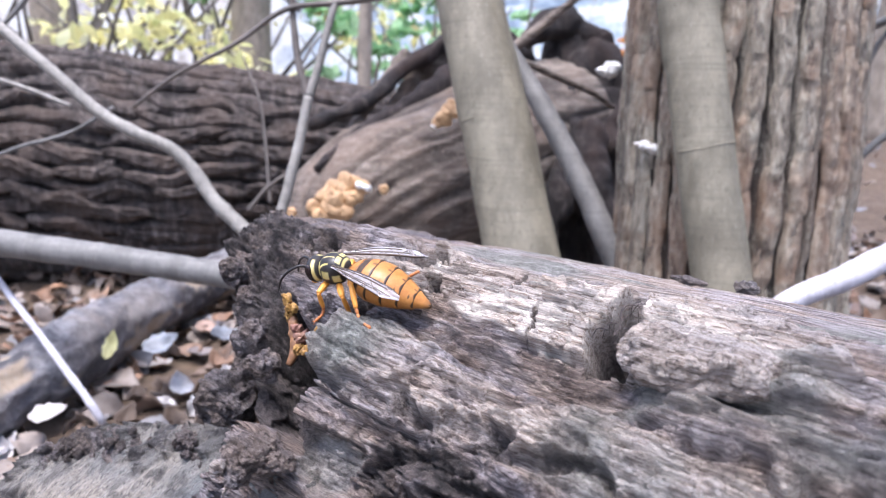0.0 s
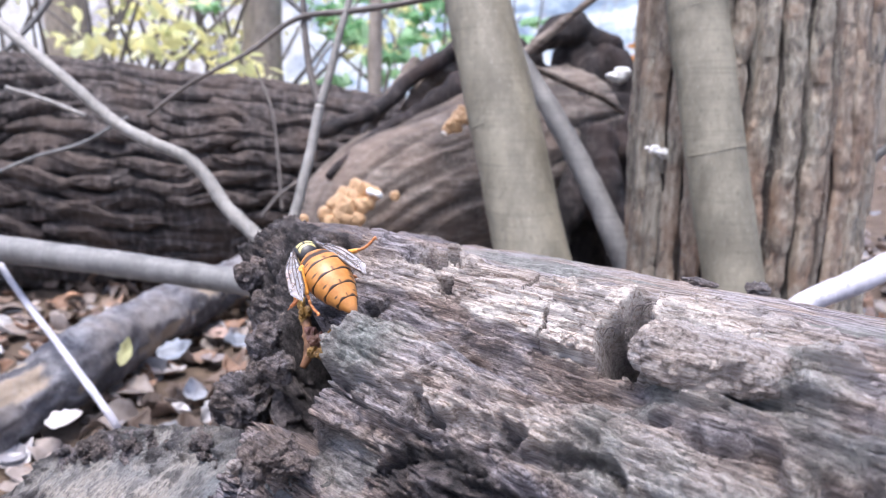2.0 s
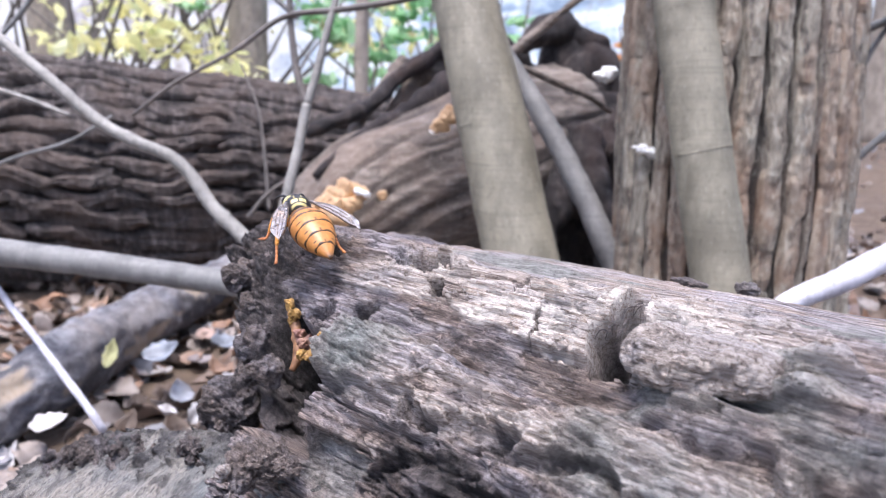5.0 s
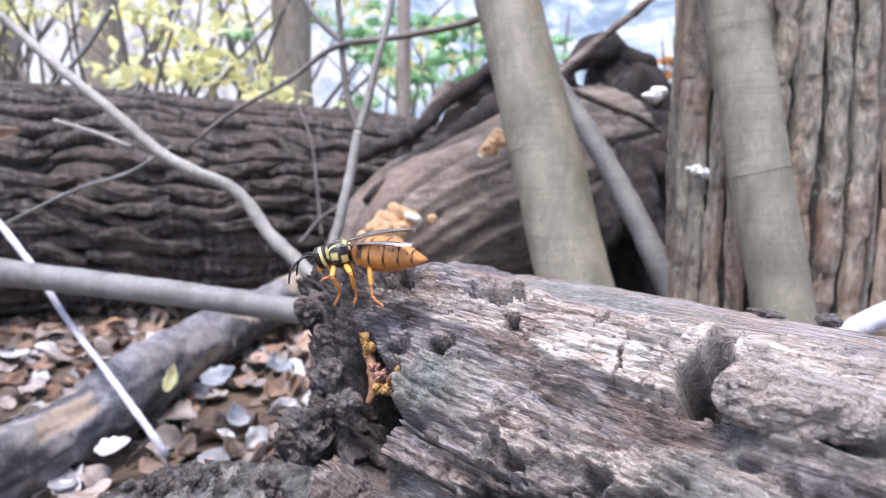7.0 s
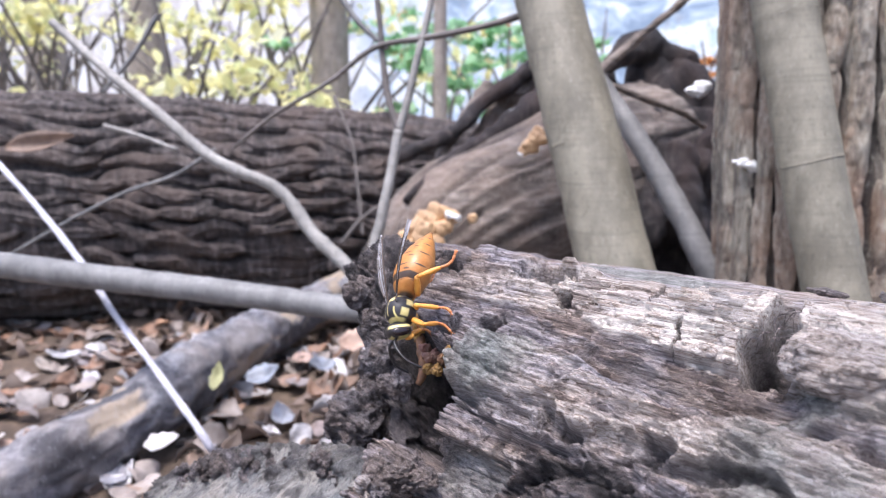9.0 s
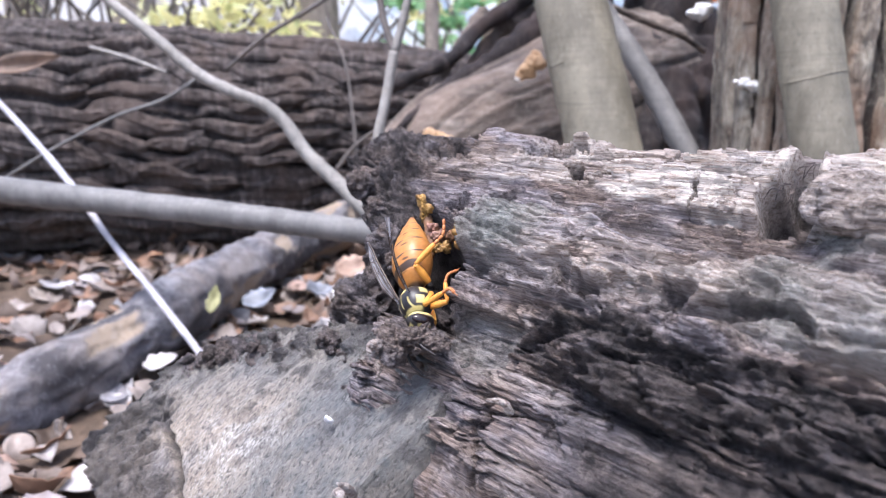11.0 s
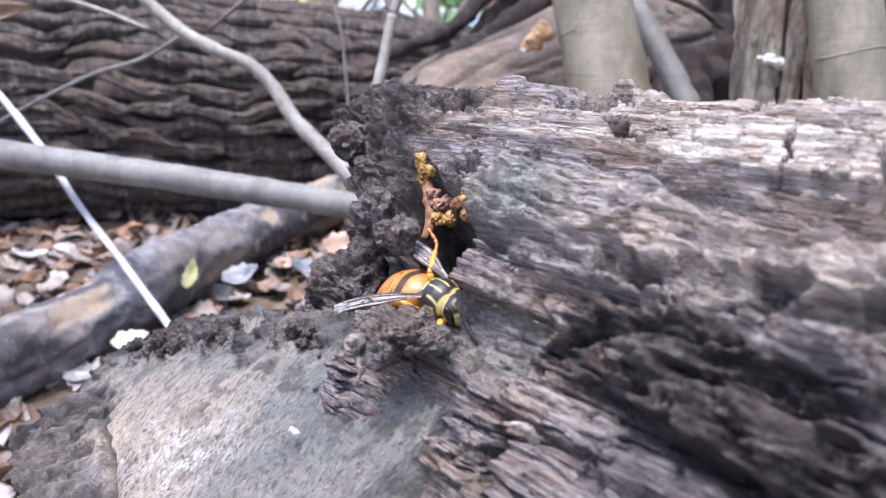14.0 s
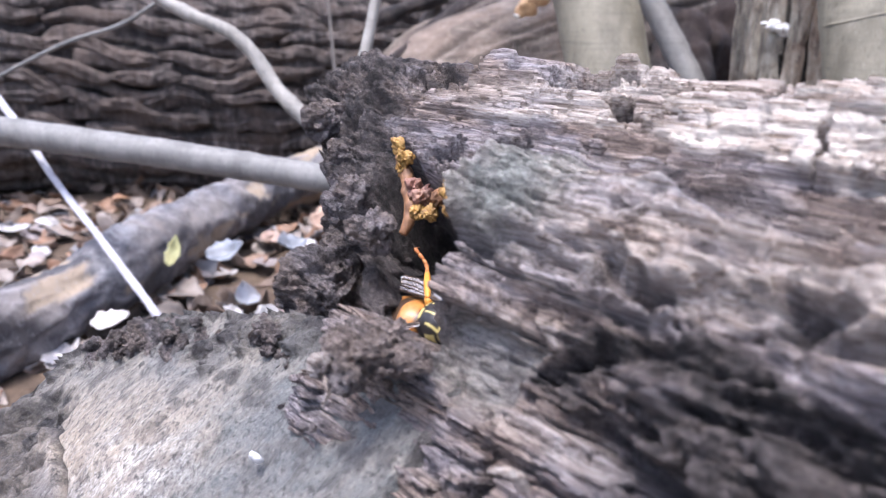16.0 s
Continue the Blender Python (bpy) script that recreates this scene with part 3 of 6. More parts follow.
def build_slab():
    """The lower, smooth and bare part of the log that reaches past its torn end."""
    nu, nv = 220, 150
    u, v = np.meshgrid(np.linspace(0, 1, nu), np.linspace(0, 1, nv), indexing="ij")
    top = spline([(-0.078, 0.0575, 0.0985), (-0.103, 0.0545, 0.0965), (-0.135, 0.0455, 0.0895), (-0.155, 0.0380, 0.0815), (-0.170, 0.0290, 0.0730)], nu)
    D = np.array([-0.013, -0.0455, -0.054])
    u = u * np.interp(v, [0, 0.15, 0.3, 0.45, 0.6, 0.8, 1.0], [0.8, 0.88, 0.92, 0.8, 0.64, 0.5, 0.42]) * (1 + 0.02 * fbm(v * 16, 3.0, 0, 3, 59))
    P = np.stack([np.interp(u, np.linspace(0, 1, nu), top[:, i]) for i in range(3)], -1) + v[..., None] * D
    bulge = 0.006 * np.sin(v * math.pi) * (1 - 0.3 * u)
    rough_end = step(u + np.clip(v - 0.15, 0, 1) + 0.06 * fbm(v * 11, u * 6, 0, 3, 61), 0.72, 0.88)
    rel = 0.00025 * fbm(u * 70, v * 12, 0, 3, 62) + 0.0005 * fbm(u * 12, v * 8, 0, 3, 63)
    rel = rel + rough_end * (0.0022 * fbm(u * 22, v * 9, 0, 4, 64, 0.6) - 0.0016)
    crumb = step(v + 0.09 * fbm(u * 34, v * 20, 0, 4, 65), 0.11, 0.03)
    rel = rel + crumb * (0.0015 * np.abs(fbm(u * 44, v * 30, 0, 4, 66, 0.6)) + 0.0004)
    split = bump(u + v + 0.03 * fbm(v * 9, 4, 0, 3, 67), 0.92, 0.006, 0.016) * step(v, 0.25, 0.35)
    rel = rel - 0.005 * split
    n = np.array([-0.25, -0.72, 0.65])
    n = n / np.linalg.norm(n)
    P = P + (bulge + rel)[..., None] * n
    back = P - n * (0.014 + 0.004 * v[..., None])
    # sheen of the slab put into its colour as one bright patch
    sheen_patch = np.exp(-((u - 0.32) / 0.11) ** 2 - ((v - 0.36) / 0.13) ** 2) * step(fbm(u * 40, v * 26, 0, 4, 69), -0.4, 0.4)
    film = step(v, 0.4, 0.12) * 0.8 + step(u, 0.34, 0.18)
    scab = step(fbm(u * 40, v * 26, 0, 4, 60), 0.38, 0.5) * step(v, 0.5, 0.1)
    tone = np.stack([np.clip(sheen_patch * 0.9, 0, 1), np.clip(film, 0, 1), np.clip(0.62 * crumb + 0.9 * split + 0.72 * rough_end + 0.7 * scab, 0, 1)], -1)
    # top and under side closed round the rim
    idx = np.arange(nu * nv).reshape(nu, nv)
    faces = grid_faces(nu, nv, False, True)
    off = nu * nv
    faces += [tuple(i + off for i in f[::-1]) for f in grid_faces(nu, nv, False, True)]
    rim = list(idx[:, 0]) + list(idx[-1, 1:]) + list(idx[-2::-1, -1]) + list(idx[0, -2:0:-1])
    for i, j in zip(rim, rim[1:] + rim[:1]):
        faces.append((j, i, i + off, j + off))
    V = np.concatenate([P.reshape(-1, 3), back.reshape(-1, 3)])
    T = np.concatenate([tone.reshape(-1, 3)] * 2)
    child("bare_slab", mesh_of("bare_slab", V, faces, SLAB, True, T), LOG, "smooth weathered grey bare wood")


build_slab()


def log_lump(name, at, size, rough, freq, seed, tone, turn=(0, 0, 0), power=2.6, res=30, label="", crag=0.0):
    v, f = lump(at, size, rough, freq, seed, res, turn, power, crag)
    child(name, toned(v, f, name, tone), LOG, label)


log_lump("bark_lip", (-0.0862, 0.0482, 0.1010), (0.0040, 0.0026, 0.0006), 0.0015, 330, 71, (0.05, 0.0, 0.55), (10, 6, 14), 3.4, 90, "dark ragged ledge of bark", 0.0008)
for i, (at, size, turn) in enumerate((((-0.0895, 0.0458, 0.1012), (0.0016, 0.0012, 0.0007), (12, 25, 40)), ((-0.0868, 0.0492, 0.1021), (0.0022, 0.0010, 0.0006), (20, -10, 10)), ((-0.0842, 0.0470, 0.1018), (0.0020, 0.0011, 0.0008), (-8, 14, 60)),
                                      ((-0.0858, 0.0448, 0.0998), (0.0014, 0.0009, 0.0016), (10, 20, 80)), ((-0.0826, 0.0490, 0.1006), (0.0018, 0.0012, 0.0010), (0, -20, 30)), ((-0.0905, 0.0484, 0.1008), (0.0012, 0.0010, 0.0006), (25, 0, 70)))):
    log_lump("bark_chip", at, size, 0.0007, 700, 85 + i, (0.12, 0.0, 0.5), turn, 4.5, 34, "dark angular chip of bark", 0.0004)
log_lump("bark_lip", (-0.0873, 0.0452, 0.1005), (0.0017, 0.0016, 0.0015), 0.0009, 420, 76, (0.1, 0.0, 0.4), (0, 30, 0), 3.0, 50, "", 0.0004)
log_lump("bark_lip", (-0.0844, 0.0502, 0.1005), (0.0019, 0.0018, 0.0013), 0.0008, 420, 77, (0.05, 0.0, 0.5), (0, 10, 0), 3.0, 50, "", 0.0004)
log_lump("bark_tip", (-0.0880, 0.0427, 0.1004), (0.0009, 0.0008, 0.0013), 0.0005, 700, 72, (0.45, 0.0, 0.2), (0, 30, 0), 2.2, 26)
for at, size, seed in (((-0.1165, 0.0626, 0.0969), (0.0052, 0.0045, 0.003), 73), ((-0.1196, 0.0613, 0.0949), (0.0055, 0.005, 0.003), 74), ((-0.1226, 0.0709, 0.1009), (0.005, 0.005, 0.0055), 75),
                       ((-0.1234, 0.0589, 0.0926), (0.003, 0.003, 0.002), 78), ((-0.1221, 0.0668, 0.0996), (0.0035, 0.003, 0.003), 79), ((-0.1144, 0.0690, 0.0941), (0.004, 0.004, 0.003), 80)):
    log_lump("crumb", at, size, 0.0022, 210, seed, (0.06, 0.0, 0.66), (0, seed * 7 % 40, seed * 31 % 90), 2.4, 64, "dark crumbling rot", 0.0009)
log_lump("knob", (-0.0339, 0.0750, 0.1223), (0.0088, 0.0042, 0.0031), 0.0009, 230, 81, (0.42, 0.12, 0.0), (0, 0, 2), 3.4, 70, "rounded tan chunk of wood", 0.0004)


def build_details():
    """Splinters, a pale chip and torn fibres on the log."""
    for i, (p, q, r, tone) in enumerate((((-0.0655, 0.0475, 0.0965), (-0.0665, 0.0445, 0.099), 0.0006, (0.7, 0, 0)), ((-0.083, 0.034, 0.082), (-0.0815, 0.031, 0.0865), 0.0007, (0.6, 0, 0)),
                                         ((-0.088, 0.0345, 0.0805), (-0.084, 0.032, 0.0815), 0.0008, (0.5, 0, 0)), ((-0.094, 0.0435, 0.0905), (-0.0905, 0.0425, 0.0918), 0.0005, (0.1, 0, 0.7)),
                                         ((-0.0935, 0.0465, 0.0955), (-0.0915, 0.0445, 0.0935), 0.0005, (0.3, 0, 0.3)))):
        m = [(u + v) / 2 + 0.0004 for u, v in zip(p, q)]
        v, f = tube([(*p, r), (*m, r * 0.9), (*q, r * 0.25)], 16, 8, 0.25, 900, 90 + i)
        child("splinter", toned(v, f, "splinter", tone), LOG, "pale broken splinter" if tone[0] > 0.4 else "")
    p, q = (-0.0947, 0.0365, 0.0769), (-0.0944, 0.0414, 0.0802)
    v, f = tube([(*p, 0.0009), (*[(u + w) / 2 for u, w in zip(p, q)], 0.0007), (*q, 0.0004)], 16, 8, 0.3, 900, 99)
    child("splinter", toned(v, f, "splinter", (0.45, 0, 0.1)), LOG, "pale broken splinter")
    v, f = lump((-0.0975, 0.0393, 0.0868), (0.0007, 0.0005, 0.0011), 0.0002, 1500, 97, 14, (30, 0, 20))
    child("chip", mesh_of("chip", v, f, plain("white_chip", (0.75, 0.74, 0.74), 0.5)), LOG, "tiny white chip")
    rnd = random.Random(31)
    for i in range(13):
        a0 = rnd.uniform(-0.0490, -0.0445)
        s0 = rnd.uniform(0.002, 0.009)
        y, z, ny, nz = (float(q) for q in profile(np.array(s0)))
        o = np.array([a0, y, z])
        n = np.array([0, ny, nz])
        t = np.array([rnd.uniform(-0.6, 0.3), rnd.uniform(-0.5, -0.1), rnd.uniform(-0.9, -0.3)])
        ln = rnd.uniform(0.002, 0.0045)
        pts = [(*(o + n * 0.0006), 0.00012), (*(o + n * 0.0016 + t * ln * 0.5), 0.0001), (*(o + n * rnd.uniform(0.0004, 0.0014) + t * ln), 0.00005)]
        v, f = tube(pts, 8, 5)
        child("fibre", toned(v, f, "fibre", (0.1, 0, 0.5)), LOG)


build_details()
log_lump("bark_flake", (-0.0480, 0.1240, 0.1192), (0.0022, 0.0012, 0.0010), 0.0006, 500, 91, (0.1, 0.2, 0.4), (0, 10, 20), 2.4, 26, "small grey flake of bark", 0.0003)
log_lump("bark_flake", (-0.0585, 0.1235, 0.1186), (0.0036, 0.0011, 0.0007), 0.0005, 400, 92, (0.1, 0.1, 0.6), (0, 4, 6), 2.4, 26, "", 0.0003)
log_lump("bark_flake", (-0.0530, 0.0740, 0.1205), (0.0014, 0.0012, 0.0010), 0.0005, 600, 93, (0.75, 0.0, 0.0), (0, 0, 20), 2.2, 22, "", 0.0003)


def build_edge_crumbs():
    """Dark crumbs of rot along the upper edge of the bare slab."""
    rnd = random.Random(77)
    top = spline([(-0.098, 0.0550, 0.0975), (-0.118, 0.0508, 0.0942), (-0.135, 0.0455, 0.0897), (-0.150, 0.0400, 0.0840)], 60)
    for i in range(34):
        p = top[rnd.randrange(60)] + np.array([rnd.gauss(0, 0.001), rnd.uniform(-0.005, 0.0), rnd.uniform(-0.0052, -0.0012)])
        r = rnd.uniform(0.0006, 0.0015) * (1.5 if i < 8 else 1)
        log_lump("crumb", p, (r * 1.7, r * 0.9, r * 0.55), r * 0.6, 0.45 / r, 400 + i, (0.05, 0.0, rnd.uniform(0.55, 0.85)), (rnd.uniform(20, 55), rnd.uniform(-25, 25), rnd.uniform(-30, 30)), 2.2, 26, "", r * 0.5)


build_edge_crumbs()


def build_end_crumbs():
    """Lumps of dark rot on the torn end of the log."""
    rnd = random.Random(41)
    for i in range(22):
        s0 = rnd.uniform(0.008, 0.034)
        y, z, ny, nz = (float(q) for q in profile(np.array(s0)))
        a0 = float(np.interp(s0, END_S, END_A)) + rnd.uniform(0.001, 0.010)
        r = rnd.uniform(0.0011, 0.0025)
        sink = rnd.uniform(0.0, 0.004)
        log_lump("crumb", (a0, y - ny * sink, z - nz * sink), (r * rnd.uniform(0.8, 1.4), r, r * rnd.uniform(0.6, 1.0)), r * 0.5, 0.5 / r, 460 + i, (0.08, 0.0, rnd.uniform(0.35, 0.7)),
                 (rnd.uniform(-40, 40), rnd.uniform(-40, 40), rnd.uniform(0, 90)), 2.4, 40, "", r * 0.4)


build_end_crumbs()
# ---- trunks and logs behind ----


def trunk(points, rings, sides, relief, mat, name, seed):
    """A bark-covered stem; relief(along, angle) gives metres and a darkness: painted groove shade, or blotches."""
    keep = {}

    def shape(u, ang):
        d, keep["dark"], *rest = relief(u, ang)
        keep["pale"] = rest[0] if rest else 0 * d
        return d
    v, f = tube(points, rings, sides, 0.0, 1.0, seed, shape)
    n = len(v) - 2
    tone = np.zeros((len(v), 3))
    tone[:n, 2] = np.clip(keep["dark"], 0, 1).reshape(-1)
    tone[:n, 1] = np.clip(keep["pale"], 0, 1).reshape(-1)
    return mesh_of(name, v, f, mat, True, tone)


def round_noise(u, ang, fu, fa, r, octv, seed):
    return fbm(u * fu, np.cos(ang) * r * fa, np.sin(ang) * r * fa, octv, seed)


def ridged_bark(r, gap, amp, seed, wave=15, width=0.66, sway=1.5):
    """Long ridges that swell, fork and break, between deep grooves."""
    def relief(u, ang):
        count = round(2 * math.pi * r / gap)
        x = ang / (2 * math.pi) * count + sway * round_noise(u, ang, wave * 0.45, 11, r, 2, seed) + 0.5 * round_noise(u, ang, wave * 1.6, 34, r, 3, seed + 1)
        cell = np.abs((x % 1.0) - 0.5) * 2
        row = np.floor(x)
        cut = vnoise(u * wave * 1.5 + row * 5.7, row, 0, seed + 2)
        lim = width + 0.16 * round_noise(u, ang, wave, 40, r, 2, seed + 5)
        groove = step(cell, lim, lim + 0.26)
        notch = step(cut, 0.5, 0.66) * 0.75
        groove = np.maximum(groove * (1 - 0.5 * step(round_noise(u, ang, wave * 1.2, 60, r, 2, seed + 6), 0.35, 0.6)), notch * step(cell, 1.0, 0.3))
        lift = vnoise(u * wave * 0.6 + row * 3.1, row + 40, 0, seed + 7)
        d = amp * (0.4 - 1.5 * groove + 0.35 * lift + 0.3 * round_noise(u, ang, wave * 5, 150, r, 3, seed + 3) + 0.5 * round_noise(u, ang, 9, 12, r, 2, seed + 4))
        # the grooves' shade goes into the colour as darkness
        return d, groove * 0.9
    return relief


def bark_plates(points, tree, mat, count, spans, length, thick, fill, sway, seed, sweep, taper):
    """Separate plates of bark laid in rows along a stem; spans: start and end along it, sweep: the angles covered."""
    rnd = random.Random(seed)
    c = spline(points, 400)
    p, rad = c[:, :3], c[:, 3]
    tan = np.gradient(p, axis=0)
    tan /= np.linalg.norm(tan, axis=1)[:, None]
    up = np.array([0, 0, 1.0]) if abs(tan[0][2]) < 0.9 else np.array([0, 1.0, 0])
    sx = np.cross(tan, up)
    sx /= np.linalg.norm(sx, axis=1)[:, None]
    sy = np.cross(sx, tan)
    dist = np.r_[0, np.cumsum(np.linalg.norm(np.diff(p, axis=0), axis=1))]
    pick = lambda arr, u: np.stack([np.interp(u, dist, arr[:, q]) for q in range(3)], -1)
    step_ang = 2 * math.pi / count
    for row in range(count):
        ang0 = (row + rnd.uniform(-0.14, 0.14)) * step_ang
        if not sweep[0] <= ang0 <= sweep[1]:
            continue
        u = spans[0] - rnd.uniform(0, length)
        while u < spans[1]:
            ln = length * rnd.uniform(0.5, 1.5)
            lean = rnd.gauss(0, 0.35) if sway > 0.5 else rnd.gauss(0, 0.08)
            nu, nv = 36, 11
            U, V = np.meshgrid(np.linspace(0, 1, nu), np.linspace(-1, 1, nv), indexing="ij")
            at = np.clip(u + U * ln, 0, dist[-1])
            ends = np.clip(np.sin(math.pi * np.clip(U, 0.02, 0.98)), 0, 1) ** taper
            wide = fill * step_ang * 0.5 * ends * (1 + 0.14 * fbm(at * 90, row, V * 0.4, 3, seed + row))
            ang = ang0 + V * wide + sway * step_ang * fbm(at * 14, ang0 * 1.3, 0, 3, seed) + lean * step_ang * (U - 0.5)
            r = np.interp(at, dist, rad)
            h = thick * ((1 - np.abs(V) ** 6) * ends ** 0.5 * rnd.uniform(0.6, 1.15) - 0.25 + 0.2 * fbm(at * 200, V * 3.0, row, 4, seed + 1, 0.6) * (1 - V ** 4))
            P = pick(p, at) + (r + h)[..., None] * (np.cos(ang)[..., None] * pick(sx, at) + np.sin(ang)[..., None] * pick(sy, at))
            me = mesh_of("bark_plate", P.reshape(-1, 3), grid_faces(nu, nv, False, True), mat, True, np.zeros((nu * nv, 3)))
            child("bark_plate", me, tree)
            u += ln * rnd.uniform(0.95, 1.02)


def build_fallen_trunk():
    pts = [(-0.7382, 0.6047, 0.1110, 0.104), (-0.5355, 0.6232, 0.1019, 0.103), (-0.3048, 0.6560, 0.0878, 0.098), (-0.1249, 0.6982, 0.0697, 0.094), (0.0279, 0.7555, 0.0508, 0.09)]
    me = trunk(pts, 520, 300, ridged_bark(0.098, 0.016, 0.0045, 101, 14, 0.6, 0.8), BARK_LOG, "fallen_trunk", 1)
    tree = thing("fallen_trunk", "large fallen trunk with dark deeply ridged bark", "log")
    child("trunk", me, tree)
    bark_plates(pts, tree, BARK_LOG, 36, (0.2, 0.86), 0.075, 0.0085, 0.76, 0.75, 600, (0.0, 2 * math.pi), 0.3)


def build_grey_log():
    pts = [(-0.2441, 0.2490, 0.0007, 0.016), (-0.2118, 0.2928, 0.0143, 0.017), (-0.2019, 0.3294, 0.0184, 0.0178), (-0.1907, 0.4220, 0.0211, 0.018), (-0.1594, 0.5498, 0.0209, 0.0185), (-0.1214, 0.6669, 0.0191, 0.0185)]

    def relief(u, ang):
        d = 0.0034 * round_noise(u, ang, 24, 40, 0.02, 3, 111) + 0.0012 * round_noise(u, ang, 160, 150, 0.02, 4, 112)
        peel = step(round_noise(u, ang, 30, 70, 0.02, 4, 114), 0.36, 0.5)
        return d - 0.0012 * peel, 0.8 * step(round_noise(u, ang, 26, 60, 0.02, 4, 113), 0.05, 0.4) * (1 - peel), peel
    me = trunk(pts, 200, 48, relief, LOG_GREY, "grey_log", 2)
    alone("small_log", me, "round grey weathered log lying among leaves", "log")


def build_leaning_log():
    pts = [(-0.1051, 0.4727, 0.0400, 0.022), (-0.0900, 0.4866, 0.0490, 0.040), (-0.0585, 0.5036, 0.0670, 0.055), (-0.0017, 0.5295, 0.0938, 0.061), (0.0518, 0.5644, 0.1137, 0.062), (0.1015, 0.5982, 0.1287, 0.058)]

    def relief(u, ang):
        grain = round_noise(u, ang, 12, 160, 0.06, 4, 121)
        crack = step(round_noise(u, ang, 7, 110, 0.06, 4, 122), 0.22, 0.55)
        return 0.0018 * grain - 0.0026 * crack + 0.004 * round_noise(u, ang, 14, 16, 0.06, 2, 123), 0.5 * crack + 0.45 * step(round_noise(u, ang, 10, 30, 0.06, 3, 124), 0.0, 0.5)
    me = trunk(pts, 240, 160, relief, DEADWOOD, "leaning_log", 3)
    alone("leaning_log", me, "bare brown dead trunk leaning on a root plate", "log")


def build_root_plate():
    root = thing("root_plate", "dark upturned root plate of a fallen tree", "tree stump", pose(0.0998, 0.5809, 0.0951))
    o = np.array([0.0998, 0.5809, 0.0951])

    def piece(name, centre, size, rough, freq, seed, res=50):
        v, f = lump(np.array(centre) - o, size, rough, freq, seed, res, None, 2.3)
        t = np.zeros((len(v), 3))
        child(name, mesh_of(name, v, f, ROOTS, True, t), root)
    piece("core", (0.1057, 0.6019, 0.0979), (0.05, 0.045, 0.105), 0.02, 26, 131)
    piece("core", (0.1276, 0.5780, 0.0816), (0.036, 0.04, 0.085), 0.017, 30, 132)
    piece("core", (0.0573, 0.6322, 0.1444), (0.05, 0.03, 0.05), 0.017, 34, 133)
    runs = [[(-0.0952, 0.5072, 0.1334, 0.004), (-0.0597, 0.5307, 0.1476, 0.0045), (-0.0280, 0.5672, 0.1752, 0.006), (0.0073, 0.5926, 0.1983, 0.007)],
            [(-0.0839, 0.4707, 0.1059, 0.003), (-0.0574, 0.5061, 0.1283, 0.005), (-0.0186, 0.5413, 0.1496, 0.008), (0.0339, 0.5803, 0.1888, 0.009)],
            [(-0.0680, 0.5268, 0.1294, 0.004), (-0.0456, 0.5645, 0.1624, 0.006), (-0.0291, 0.5902, 0.1872, 0.007)],
            [(-0.0412, 0.5590, 0.1367, 0.006), (-0.0200, 0.5869, 0.1716, 0.008), (0.0074, 0.6011, 0.1901, 0.009)],
            [(0.0303, 0.5148, 0.1692, 0.0034), (0.0622, 0.5206, 0.1965, 0.0032), (0.0980, 0.5264, 0.2238, 0.003), (0.1400, 0.5340, 0.2560, 0.0026)],
            [(0.0640, 0.5718, 0.1967, 0.007), (0.0897, 0.5850, 0.2106, 0.01), (0.1208, 0.5926, 0.1983, 0.011), (0.1367, 0.5831, 0.1539, 0.012), (0.1458, 0.5709, 0.0961, 0.014)],
            [(0.0489, 0.4339, 0.1730, 0.0016), (0.0706, 0.4422, 0.1641, 0.002), (0.0933, 0.4505, 0.1552, 0.002), (0.1079, 0.4589, 0.1465, 0.002)],
            [(0.0701, 0.4908, 0.0562, 0.01), (0.0821, 0.4974, 0.0874, 0.012), (0.0936, 0.5251, 0.1213, 0.011), (0.0929, 0.5533, 0.1580, 0.012)],
            [(0.1179, 0.4892, 0.0484, 0.011), (0.1100, 0.4983, 0.0913, 0.01), (0.1061, 0.5268, 0.1294, 0.012)]]
    for i, r in enumerate(runs):
        v, f = tube(r, 60, 16, 0.4, 70, 140 + i)
        mat = DEADWOOD if i in (2, 3, 4, 6) else ROOTS
        child("root", mesh_of("root", v - o, f, mat, True, np.zeros((len(v), 3))), root)


def build_big_tree():
    x, y = 0.155, 0.383

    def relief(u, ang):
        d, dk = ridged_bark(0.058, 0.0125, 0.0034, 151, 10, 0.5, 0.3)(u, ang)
        # body under the plates darkened throughout, as painted shade in the gaps between them
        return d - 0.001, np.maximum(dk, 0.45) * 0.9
    pts = [(x - 0.002, y, -0.03, 0.069), (x, y, 0.03, 0.0605), (x, y, 0.15, 0.0572), (x + 0.006, y + 0.01, 0.35, 0.0555), (x + 0.014, y + 0.03, 0.8, 0.053), (x + 0.02, y + 0.05, 1.6, 0.047)]
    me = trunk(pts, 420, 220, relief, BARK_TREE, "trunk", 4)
    tree = thing("big_tree", "standing tree with brown plated furrowed bark", "tree")
    child("trunk", me, tree)
    bark_plates(pts, tree, BARK_TREE, 29, (0.02, 0.62), 0.034, 0.0036, 0.83, 0.3, 700, (0.0, 2 * math.pi), 0.08)


